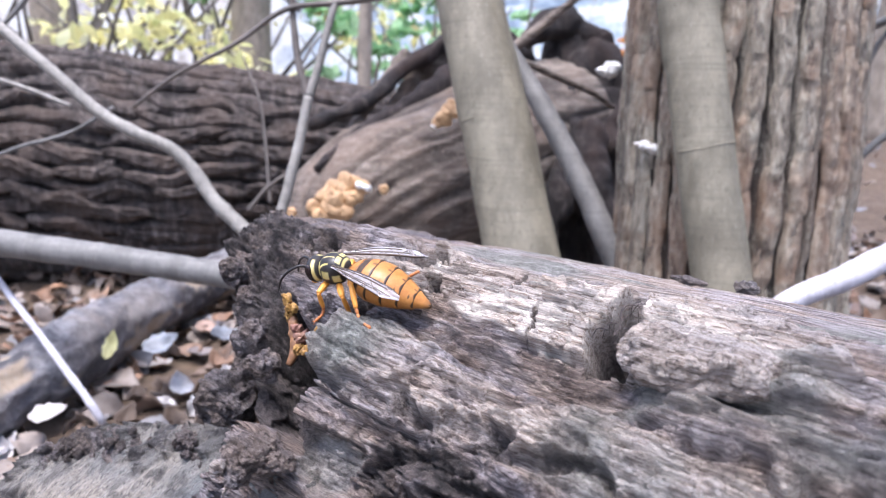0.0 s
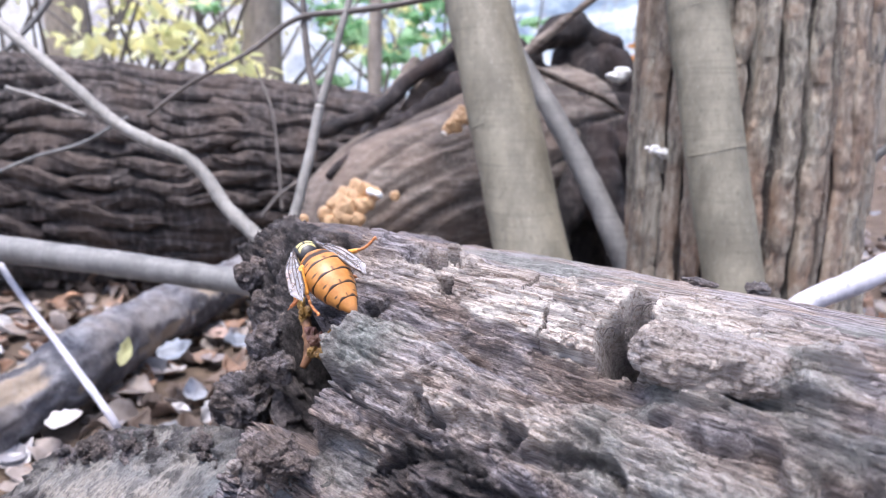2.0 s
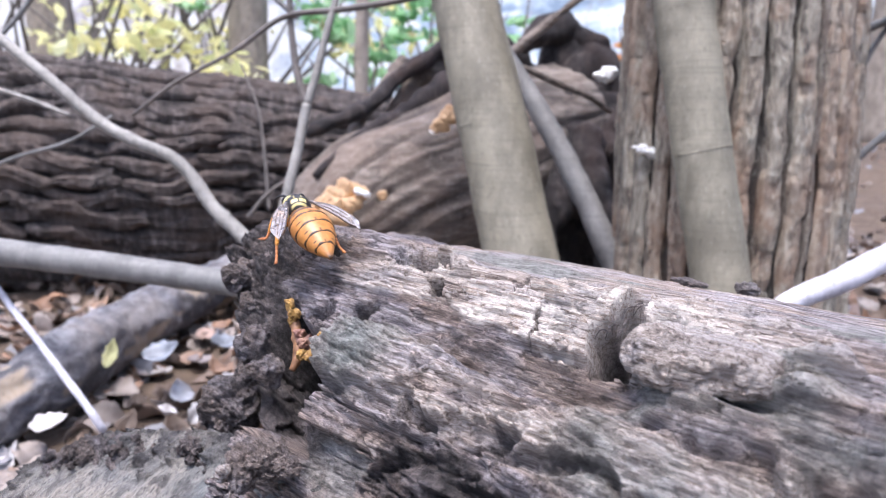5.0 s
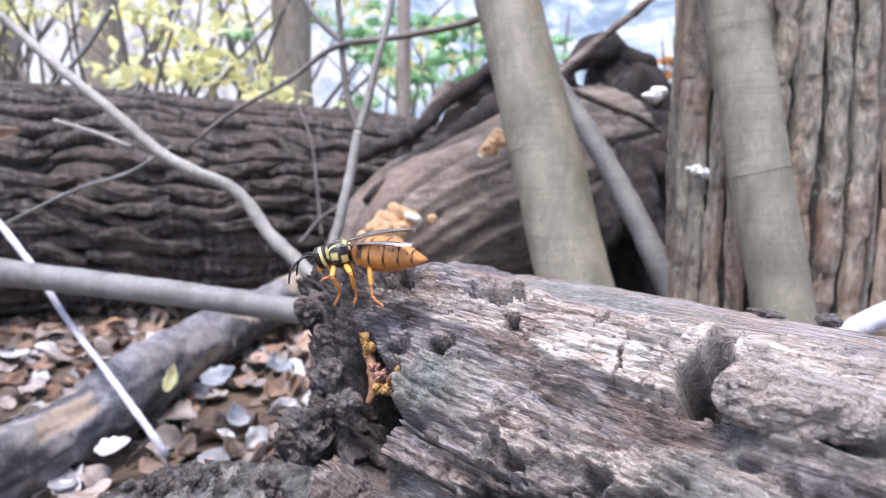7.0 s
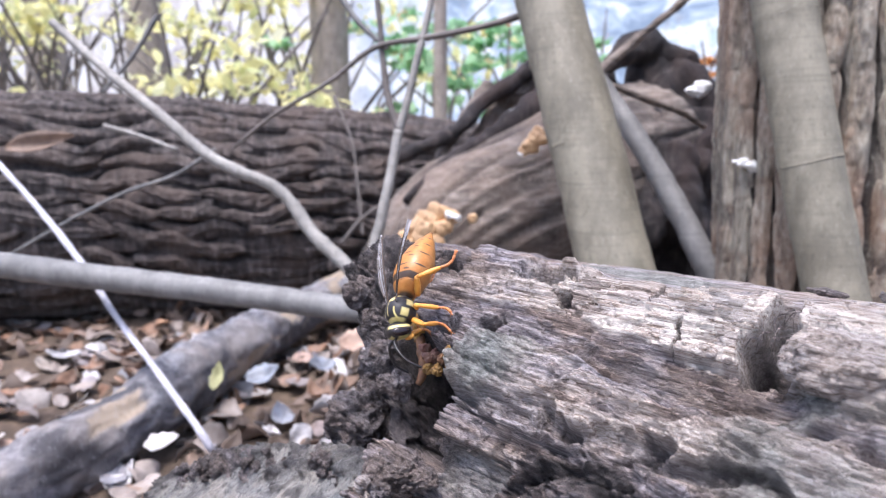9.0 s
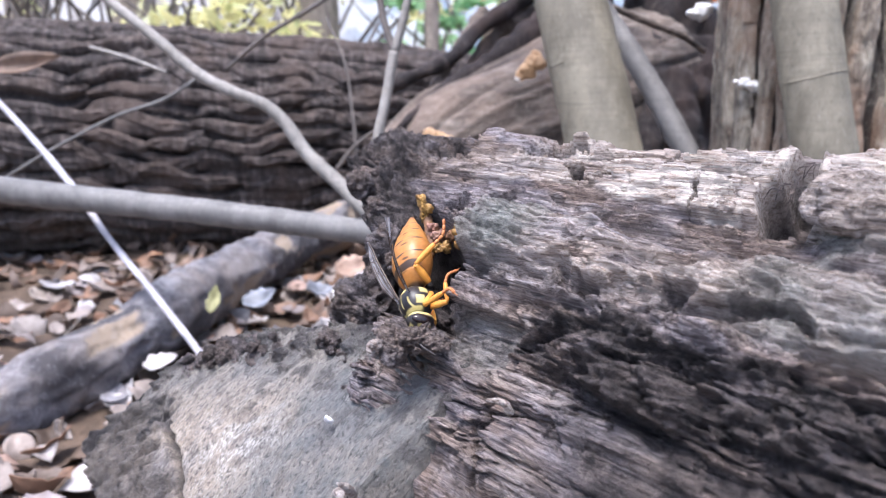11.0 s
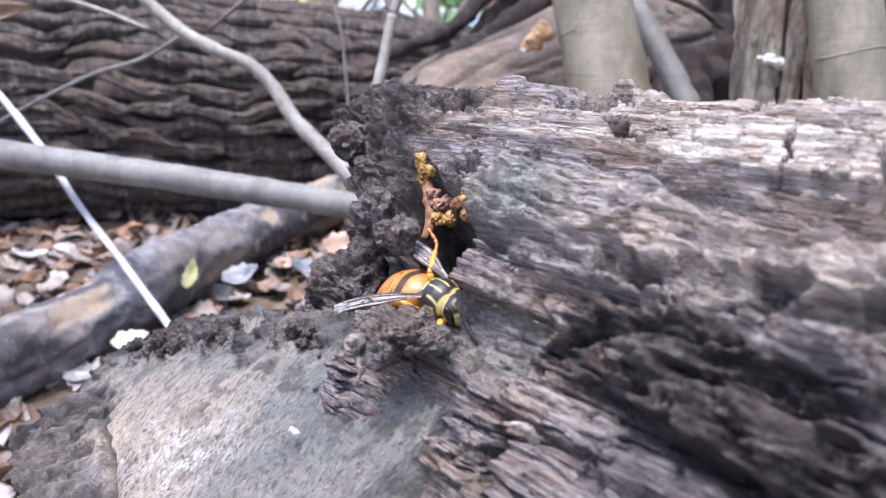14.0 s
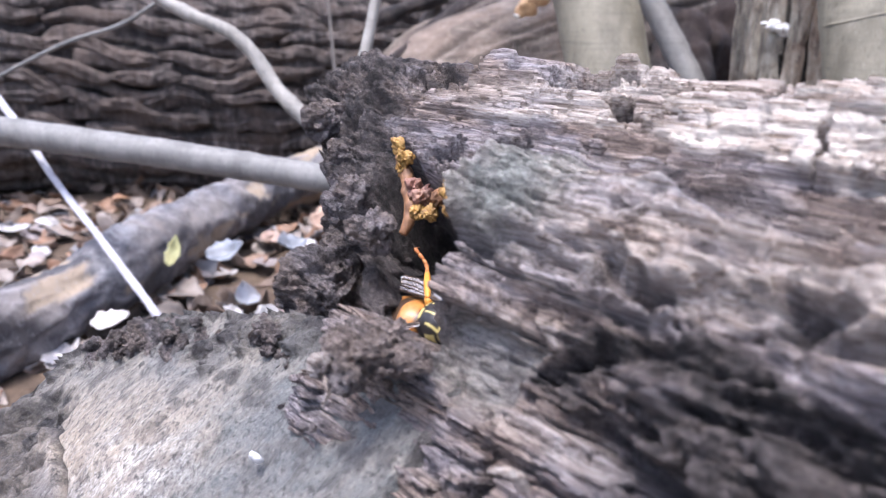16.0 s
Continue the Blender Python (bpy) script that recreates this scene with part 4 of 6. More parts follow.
def stem(name, label, pts, mat, rings=80, sides=20, rough=0.05, freq=90, seed=0, category="branch", nodes=()):
    """A branch or sapling, with swollen rings at the given shares of its length."""
    def shape(u, ang):
        top = u.max()
        return sum((0.00022 if k < 1 else 0.0006) * np.exp(-((u - top * n) / 0.0016) ** 2) for n, k in nodes) + 0 * u
    v, f = tube(pts, rings, sides, rough, freq, seed, shape if nodes else None)
    whole = thing(name, label, category)
    child("stem", mesh_of("stem", v, f, mat), whole)
    # leaf scars and knots that ring or swell the stem
    c = spline(pts, 200)
    for n, k in nodes:
        i = int(np.clip(n * 199, 1, 198))
        t = c[i + 1, :3] - c[i - 1, :3]
        t /= np.linalg.norm(t)
        e1 = np.cross(t, (0.31, 0.93, 0.17))
        e1 /= np.linalg.norm(e1)
        e2 = np.cross(t, e1)
        r = c[i, 3]
        turn = np.linspace(0, 2 * math.pi, 25)
        ring = [(*(c[i, :3] + (r * 0.972) * (math.cos(w) * e1 + math.sin(w) * e2) + t * r * 0.05 * math.sin(w * 2 + seed)), 0.035 * r + 0.00012) for w in turn]
        v, f = tube(ring, 60, 8, 0.3, 300, seed + 50)
        child("scar_ring", mesh_of("scar_ring", v, f, mat), whole)
        p = c[i, :3] - e2 * r * 0.72 + t * r
        v, f = lump(p, (r * 0.4, r * 0.4, r * 0.4), r * 0.15, 1.2 / r, seed + 60, 16)
        child("knot", mesh_of("knot", v, f, mat), whole)
    return whole


def build_stems():
    stem("sapling", "grey-green smooth-barked leaning sapling", [(0.0553, 0.3215, 0.0052, 0.0195), (0.0398, 0.3454, 0.0745, 0.0184), (0.0275, 0.3647, 0.1364, 0.018), (0.0134, 0.3847, 0.2017, 0.0168), (-0.0073, 0.4183, 0.2925, 0.015), (-0.0459, 0.4735, 0.4557, 0.012)],
         SAPLING, 200, 40, 0.03, 60, 1, "sapling", ((0.302, 0.5),))
    stem("sapling", "smooth grey-brown upright sapling beside a large tree", [(0.1270, 0.2804, 0.0137, 0.0122), (0.1215, 0.2977, 0.0714, 0.0124), (0.1139, 0.3130, 0.1337, 0.0127), (0.1080, 0.3290, 0.1945, 0.0131), (0.1000, 0.3440, 0.2703, 0.0128), (0.0880, 0.3700, 0.4102, 0.011)],
         SAPLING, 220, 40, 0.03, 70, 2, "sapling", ((0.455, 0.4), (0.30, 0.6)))
    stem("branch", "straight grey branch leaning behind a sapling", [(0.1087, 0.3847, 0.0380, 0.0078), (0.0927, 0.3923, 0.0738, 0.0072), (0.0706, 0.4130, 0.1230, 0.0064), (0.0489, 0.4318, 0.1632, 0.0058), (0.0231, 0.4618, 0.2083, 0.005), (-0.0315, 0.5112, 0.2964, 0.004)], TWIG_GREY, 90, 18, 0.08, 120, 3, "branch", ((0.42, 1.2),))
    stem("branch", "thin pale branch with a sharp bend", [(-0.2513, 0.3667, 0.2177, 0.0024), (-0.2136, 0.3568, 0.1856, 0.0026), (-0.1872, 0.3512, 0.1643, 0.0028), (-0.1628, 0.3469, 0.1438, 0.003), (-0.1451, 0.3449, 0.1345, 0.003), (-0.1302, 0.3435, 0.1281, 0.0031), (-0.1201, 0.3415, 0.1186, 0.0033), (-0.1114, 0.3388, 0.1058, 0.0034), (-0.0953, 0.3326, 0.0912, 0.0035), (-0.0694, 0.3193, 0.0669, 0.0036)],
         TWIG_PALE, 140, 16, 0.08, 200, 4, "branch", ((0.79, 1.0), (0.55, 0.3)))
    stem("branch", "thick pale branch lying level above the leaves", [(-0.3454, 0.3565, 0.0976, 0.0072), (-0.2568, 0.3393, 0.0891, 0.0069), (-0.2093, 0.3283, 0.0852, 0.0064), (-0.1667, 0.3223, 0.0811, 0.0062), (-0.1257, 0.3172, 0.0763, 0.006), (-0.0941, 0.3104, 0.0732, 0.0058), (-0.0638, 0.3046, 0.0701, 0.0056)],
         TWIG_GREY, 140, 24, 0.05, 120, 5, "branch", ((0.42, 0.3), (0.66, 0.3), (0.8, 0.3)))
    stem("branch", "thin bleached stick standing in the leaves", [(-0.3742, 0.4061, 0.1867, 0.0014), (-0.3161, 0.3881, 0.1503, 0.0017), (-0.2783, 0.3715, 0.1201, 0.0018), (-0.2463, 0.3568, 0.0897, 0.002), (-0.2174, 0.3370, 0.0636, 0.0016), (-0.1900, 0.3183, 0.0432, 0.0017), (-0.1647, 0.3017, 0.0226, 0.0018), (-0.1578, 0.2981, 0.0154, 0.0018), (-0.1545, 0.2985, 0.0075, 0.0016)], TWIG_WHITE, 80, 14, 0.08, 200, 6, "branch", ((0.55, 0.3),))
    stem("branch", "short thick bleached branch beside the tree", [(0.1088, 0.2388, 0.0729, 0.0036), (0.1227, 0.2408, 0.0823, 0.0039), (0.1398, 0.2441, 0.0884, 0.0043), (0.1597, 0.2488, 0.0962, 0.0046), (0.1898, 0.2567, 0.1093, 0.0048)], TWIG_WHITE, 60, 18, 0.08, 150, 7, "branch", ((0.4, 0.3),))
    fork = thing("forked_twig", "thin grey forked twig", "twig")
    for nm, pts in (("stem", [(-0.0910, 0.3795, 0.0811, 0.0032), (-0.0860, 0.3844, 0.0990, 0.003), (-0.0789, 0.3938, 0.1290, 0.0028), (-0.0740, 0.3989, 0.1527, 0.0027)]),
                    ("shoot", [(-0.0740, 0.3989, 0.1527, 0.0022), (-0.0789, 0.4022, 0.1685, 0.002), (-0.0817, 0.4061, 0.1867, 0.0018), (-0.0833, 0.4113, 0.2110, 0.0017), (-0.0867, 0.4190, 0.2475, 0.0015)]),
                    ("shoot", [(-0.0740, 0.3989, 0.1527, 0.0026), (-0.0696, 0.4016, 0.1654, 0.0024), (-0.0640, 0.4061, 0.1867, 0.0022), (-0.0572, 0.4113, 0.2110, 0.002), (-0.0479, 0.4197, 0.2506, 0.0018)])):
        v, f = tube(pts, 40, 12, 0.1, 200, 8)
        child(nm, mesh_of(nm, v, f, TWIG_DARK if nm == "shoot" and pts[-1][3] < 0.0016 else TWIG_PALE), fork)
    thin = [("dark bare twig arching over the fallen trunk", [(-0.1747, 0.4079, 0.1471, 0.0009), (-0.1523, 0.4061, 0.1625, 0.0011), (-0.1131, 0.4051, 0.1822, 0.0013), (-0.0841, 0.4069, 0.2002, 0.0016), (-0.0572, 0.4096, 0.2034, 0.0018), (-0.0075, 0.4114, 0.2116, 0.002), (0.0360, 0.4145, 0.2262, 0.0021)], TWIG_DARK),
            ("thin curved dead twig", [(-0.3360, 0.4151, 0.0846, 0.0009), (-0.2757, 0.4106, 0.1118, 0.001), (-0.2433, 0.4082, 0.1243, 0.0011), (-0.2084, 0.4051, 0.1340, 0.0011), (-0.1861, 0.4079, 0.1471, 0.001)], TWIG_GREY),
            ("short pale dead twig", [(-0.2563, 0.4115, 0.1642, 0.0012), (-0.2339, 0.4100, 0.1571, 0.0013), (-0.2100, 0.4080, 0.1477, 0.0012)], TWIG_PALE),
            ("thin dark upright twig", [(-0.1024, 0.4165, 0.0912, 0.0011), (-0.1063, 0.4285, 0.1236, 0.001), (-0.1103, 0.4385, 0.1467, 0.0008), (-0.1241, 0.4552, 0.1775, 0.0006)], TWIG_DARK),
            ("thin bare twig beside the forked twig", [(-0.1151, 0.4156, 0.0873, 0.0014), (-0.1031, 0.4185, 0.1010, 0.0011), (-0.0884, 0.4206, 0.1108, 0.0009)], TWIG_DARK),
            ("thin bare twig high in the thicket", [(-0.2755, 0.4470, 0.1869, 0.0014), (-0.2549, 0.4517, 0.2087, 0.0016), (-0.2378, 0.4570, 0.2338, 0.0018)], TWIG_GREY),
            ("bare twig high in the thicket", [(-0.0850, 0.4401, 0.2025, 0.0014), (-0.1017, 0.4436, 0.2189, 0.0018), (-0.1151, 0.4478, 0.2385, 0.002)], TWIG_GREY),
            ("dark bent dead twig beside the tree", [(0.3138, 0.5727, 0.2010, 0.003), (0.3277, 0.5536, 0.2074, 0.0032), (0.3410, 0.5256, 0.2199, 0.0036)], TWIG_GREY),
            ("thin crossing dead twig beside the tree", [(0.27, 0.56, -0.01, 0.0022), (0.3138, 0.5563, 0.1238, 0.002), (0.3247, 0.5654, 0.1667, 0.0019), (0.3287, 0.5596, 0.1874, 0.002), (0.3381, 0.5449, 0.2145, 0.002)], TWIG_GREY),
            ("pale dead twig beside the tree", [(0.2932, 0.5024, 0.1108, 0.0026), (0.3061, 0.4956, 0.1269, 0.0028), (0.3312, 0.4887, 0.1424, 0.003)], TWIG_GREY)]
    thin += [("thin bleached looping twig among the leaves", [(-0.2652, 0.2954, 0.0204, 0.0009), (-0.2497, 0.2833, 0.0069, 0.001), (-0.2412, 0.2770, -0.0014, 0.001), (-0.2295, 0.2714, -0.0078, 0.001), (-0.2235, 0.2655, -0.0134, 0.0009), (-0.2258, 0.2527, -0.0224, 0.0009), (-0.2284, 0.2463, -0.0264, 0.0008)], TWIG_WHITE),
             ("thin pale straw leaning over the leaves", [(-0.2274, 0.2492, -0.0149, 0.0004), (-0.2258, 0.2706, 0.0087, 0.0004), (-0.2204, 0.2859, 0.0267, 0.0003), (-0.2133, 0.2993, 0.0364, 0.0002)], TWIG_PALE),
             ("thin grey twig flat on the leaves", [(-0.2463, 0.2576, -0.0151, 0.0007), (-0.2218, 0.2596, -0.0169, 0.0008), (-0.1997, 0.2612, -0.0196, 0.0007)], TWIG_GREY)]
    for i, (label, pts, mat) in enumerate(thin):
        v, f = tube(pts, 50, 10, 0.12, 250, 20 + i)
        alone("twig", mesh_of("twig", v, f, mat), label, "twig")


build_fallen_trunk()
build_grey_log()
build_leaning_log()
build_root_plate()
build_big_tree()
build_stems()

# ---- fungi ----
FUNGUS = plain("tan_fungus", (0.62, 0.4, 0.21), 0.5, (0.42, 0.25, 0.12), 260, 0.0004)
FUNGUS_PALE = plain("pale_fungus", (0.85, 0.83, 0.8), 0.5, (0.7, 0.67, 0.62), 260, 0.0004)


def build_fungi():
    T, W = FUNGUS, FUNGUS_PALE

    def cluster(label, balls):
        th = thing("fungus_cluster", label, "fungus")
        for i, (p, r, mat) in enumerate(balls):
            v, f = lump(p, (r * 1.1, r * 0.9, r * (0.9 if mat is T else 0.5)), r * 0.45, 0.8 / r, 160 + i, 26, (0, (i * 37) % 50 - 25, 0))
            child("fruit_body", mesh_of("fruit_body", v, f, mat), th)
    cluster("cluster of rounded tan fungi on dead wood", [
        ((-0.0779, 0.4247, 0.0869), 0.0050, T), ((-0.0703, 0.4250, 0.0927), 0.0058, T), ((-0.0643, 0.4269, 0.0972), 0.0060, T), ((-0.0589, 0.4289, 0.1015), 0.0053, T), ((-0.0529, 0.4301, 0.1024), 0.0048, T),
        ((-0.0491, 0.4262, 0.0987), 0.0050, T), ((-0.0530, 0.4233, 0.0943), 0.0055, T), ((-0.0597, 0.4225, 0.0910), 0.0062, T), ((-0.0671, 0.4207, 0.0872), 0.0060, T), ((-0.0608, 0.4193, 0.0853), 0.0054, T),
        ((-0.0723, 0.4189, 0.0833), 0.0046, T), ((-0.0649, 0.4210, 0.0933), 0.0058, T), ((-0.0477, 0.4235, 0.1004), 0.0036, W)])
    cluster("small cluster of tan fungi on dead wood", [((-0.0042, 0.4497, 0.1369), 0.003, T), ((0.0000, 0.4493, 0.1397), 0.0044, T), ((0.0049, 0.4500, 0.1431), 0.005, T), ((0.0057, 0.4528, 0.1465), 0.004, T), ((-0.0056, 0.4482, 0.1349), 0.002, W)])
    cluster("single tiny tan fungus on dead wood", [((-0.0377, 0.4440, 0.0958), 0.0028, T)])
    cluster("tiny tan fungus at the foot of a twig", [((-0.0904, 0.4153, 0.0856), 0.0028, T)])
    cluster("white bracket fungus on bark", [((0.0996, 0.3560, 0.1290), 0.0026, W), ((0.1044, 0.3556, 0.1273), 0.0034, W), ((0.0979, 0.3582, 0.1299), 0.0018, W)])
    cluster("white bracket fungus on dark wood", [((0.1031, 0.4534, 0.1689), 0.0055, W), ((0.0996, 0.4533, 0.1682), 0.004, W)])


build_fungi()

# ---- leaves on the ground ----
LEAF_BROWN = leaf_mat("dead_leaf_brown", [(0.0, (0.12, 0.08, 0.06)), (0.3, (0.28, 0.2, 0.15)), (0.55, (0.38, 0.2, 0.11)), (0.7, (0.36, 0.3, 0.26)), (1.0, (0.2, 0.16, 0.14))])
LEAF_PALE = leaf_mat("dead_leaf_pale", [(0.0, (0.24, 0.2, 0.175)), (0.35, (0.34, 0.29, 0.26)), (0.6, (0.58, 0.55, 0.53)), (0.8, (0.24, 0.255, 0.29)), (1.0, (0.4, 0.26, 0.19))])


def leaf_mesh(name, length, width, curl, fold, seed, mat, lobes=0.0):
    nu, nv = 11, 7
    u, v = np.meshgrid(np.linspace(0, 1, nu), np.linspace(-1, 1, nv), indexing="ij")
    half = width * np.sin(math.pi * np.clip(u, 0.02, 0.985) ** 0.8) ** 0.75 * (1 + lobes * np.sin(u * 22 + seed))
    x = length * (u - 0.5)
    y = half * v
    z = curl * length * (u - 0.5) ** 2 * 2 + fold * np.abs(v) * half + 0.12 * width * fbm(u * 4, v * 2, seed, 2, 170)
    P = np.stack([x, y, z], -1).reshape(-1, 3)
    th = 0.0004
    V = np.concatenate([P, P - (0, 0, th)])
    f = grid_faces(nu, nv)
    n = nu * nv
    f += [tuple(i + n for i in q[::-1]) for q in grid_faces(nu, nv)]
    idx = np.arange(n).reshape(nu, nv)
    rim = list(idx[:, 0]) + list(idx[-1, 1:]) + list(idx[-2::-1, -1]) + list(idx[0, -2:0:-1])
    f += [(i, j, j + n, i + n) for i, j in zip(rim, rim[1:] + rim[:1])]
    return mesh_of(name, V, f, mat)


def build_leaves():
    rnd = random.Random(5)
    kinds = []
    for i in range(7):
        kinds.append((leaf_mesh("leaf", 0.023 + 0.004 * (i % 3), 0.0072 + 0.0015 * (i % 2), (-1) ** i * (0.25 + 0.1 * i), 0.25 + 0.08 * i, i, LEAF_BROWN, 0.1 * (i % 3)), "curled brown dead leaf"))
    for i in range(6):
        kinds.append((leaf_mesh("leaf", 0.0195 + 0.003 * (i % 3), 0.0068 + 0.0009 * i, (-1) ** i * 0.35, 0.3, 20 + i, LEAF_PALE, 0.06 * (i % 3)), "pale bleached dead leaf"))

    def free(x, y):
        # clear of the front log, which runs at 45 degrees
        a, b = (x - y) * 0.7071, (x + y) * 0.7071
        return not (-0.15 < a and 0.03 < b < 0.175)
    n = 0
    while n < 330:
        x, y = rnd.uniform(-0.36, 0.02), rnd.uniform(0.14, 0.60)
        if not free(x, y) or rnd.random() > 1.15 - 1.1 * abs(y - 0.36):
            continue
        me, label = kinds[rnd.choice((0, 1, 2, 3, 5, 7, 8, 9, 10, 11, 12, 7, 8, 9, 10)) if y < 0.5 else rnd.choice(range(8))]
        ob = new("dead_leaf", me)
        sc = rnd.uniform(0.5, 1.0)
        h = float(ground_height(x, y)) + rnd.uniform(0.002, 0.008)
        ob.matrix_basis = pose(x, y, h, rnd.gauss(0, 24), rnd.gauss(0, 24), rnd.uniform(0, 360)) @ Matrix.Diagonal((sc, sc, sc, 1))
        tagged(ob, label, "leaf", "leaves on the ground")
        n += 1
    # the rest of the litter, too dense to count
    verts, faces, m = [], [], 0
    base = [np.array([v.co[:] for v in k[0].vertices]) for k in kinds]
    fcs = [[tuple(p.vertices) for p in k[0].polygons] for k in kinds]
    for group in (0, 1):
        verts, faces, m = [], [], 0
        for i in range(3200 if group == 0 else 2300):
            if i % 3:
                x, y = rnd.uniform(-0.6, 0.5), rnd.uniform(-0.1, 0.9)
            else:
                x, y = rnd.uniform(-1.6, 1.6), rnd.uniform(-0.6, 2.6)
            if not free(x, y):
                continue
            k = rnd.randrange(7) if group == 0 else 7 + rnd.randrange(6)
            M = np.array(Euler((rnd.gauss(0, 0.4), rnd.gauss(0, 0.4), rnd.uniform(0, 6.28))).to_matrix()) * rnd.uniform(0.45, 0.95)
            verts.append(base[k] @ M.T + (x, y, float(ground_height(x, y)) + rnd.uniform(0.0, 0.006)))
            faces += [tuple(q + m for q in f) for f in fcs[k]]
            m += len(base[k])
        alone("leaf_litter", mesh_of("leaf_litter", np.concatenate(verts), faces, LITTER[group]), "dense litter of brown and pale dead leaves", "leaf litter", kind="stuff")


def marked_leaves():
    """Leaves that stand out among the litter."""
    yellow = plain("yellow_green_leaf", (0.62, 0.6, 0.3), 0.55, (0.4, 0.36, 0.16), 160)
    white = plain("white_leaf", (0.52, 0.49, 0.475), 0.5, (0.3, 0.27, 0.255), 160)
    blue = plain("blue_grey_leaf", (0.26, 0.275, 0.305), 0.45, (0.13, 0.135, 0.15), 160)
    tan = plain("tan_leaf", (0.4, 0.28, 0.21), 0.55, (0.22, 0.14, 0.1), 160)
    for label, mat, x, y, z, ln, wd, turn in (
            ("upright yellow-green fallen leaf", yellow, -0.1672, 0.3402, 0.0300, 0.024, 0.006, (20, -62, 70)),
            ("white bleached fallen leaf", white, -0.1783, 0.2988, 0.0110, 0.026, 0.010, (18, -12, 20)),
            ("white bleached fallen leaf", white, -0.1080, 0.3380, 0.0160, 0.018, 0.007, (30, 10, 60)),
            ("white bleached fallen leaf", white, -0.1290, 0.3080, 0.0120, 0.020, 0.008, (25, 10, 100)),
            ("dull blue-grey fallen leaf", blue, -0.1480, 0.3560, 0.0240, 0.030, 0.012, (28, -18, 15)),
            ("dull blue-grey fallen leaf", blue, -0.1200, 0.3700, 0.0240, 0.026, 0.010, (22, 10, 40)),
            ("pale tan fallen leaf", tan, -0.1050, 0.3960, 0.0300, 0.034, 0.013, (35, -15, 25)),
            ("pale tan fallen leaf", tan, -0.0900, 0.3500, 0.0180, 0.024, 0.010, (30, 10, 120))):
        ob = alone("dead_leaf", leaf_mesh("leaf", ln * 0.62, wd * 0.6, 0.4, 0.5, int(abs(x) * 900), mat, 0.12), label, "leaf", group="leaves on the ground")
        ob.matrix_basis = pose(x, y, z, *turn)


def hanging_leaf():
    me = leaf_mesh("leaf", 0.04, 0.0065, 0.2, 0.9, 3, plain("tan_dead_leaf", (0.19, 0.125, 0.085), 0.6, (0.1, 0.065, 0.045), 140))
    ob = alone("hanging_leaf", me, "large curled brown leaf caught on a twig", "leaf")
    ob.matrix_basis = pose(-0.2804, 0.3885, 0.1539, 60, -8, 8)


def litter_mat(name, stops):
    k = Mat(name, 0.65)
    n = k.noise((120, 120, 120), 3, 0.6)
    base = k.ramp(k.island(), stops)
    base = k.mix(k.ramp(n, [(0.4, (0, 0, 0)), (0.75, (0.6,) * 3)]), base, (0.07, 0.045, 0.03))
    return k.done(base)


LITTER = (litter_mat("litter_brown", [(0.0, (0.06, 0.041, 0.03)), (0.35, (0.14, 0.098, 0.07)), (0.7, (0.24, 0.13, 0.075)), (1.0, (0.18, 0.148, 0.125))]),
          litter_mat("litter_pale", [(0.0, (0.22, 0.185, 0.16)), (0.4, (0.36, 0.31, 0.27)), (0.8, (0.2, 0.205, 0.225)), (1.0, (0.3, 0.2, 0.15))]))
build_leaves()
marked_leaves()
hanging_leaf()

# ---- thicket and trees beyond ----


def foliage_mat(name, stops, rough=0.5):
    k = Mat(name, rough)
    base = k.ramp(k.island(), stops)
    tr = k.n.new("ShaderNodeBsdfTranslucent")
    k.l.new(base, tr.inputs["Color"])
    ms = k.n.new("ShaderNodeMixShader")
    ms.inputs[0].default_value = 0.5
    k.l.new(k.b.outputs[0], ms.inputs[1])
    k.l.new(tr.outputs[0], ms.inputs[2])
    k.l.new(ms.outputs[0], k.n["Material Output"].inputs["Surface"])
    return k.done(base)


YELLOW = foliage_mat("yellow_foliage", [(0.0, (0.66, 0.62, 0.26)), (0.5, (0.8, 0.77, 0.4)), (0.8, (0.58, 0.62, 0.3)), (1.0, (0.88, 0.86, 0.62))])
GREEN = foliage_mat("green_foliage", [(0.0, (0.2, 0.4, 0.18)), (0.6, (0.3, 0.52, 0.27)), (0.93, (0.4, 0.6, 0.34)), (1.0, (0.6, 0.12, 0.06))])
RUST = foliage_mat("rust_foliage", [(0.0, (0.5, 0.22, 0.07)), (1.0, (0.62, 0.34, 0.14))])


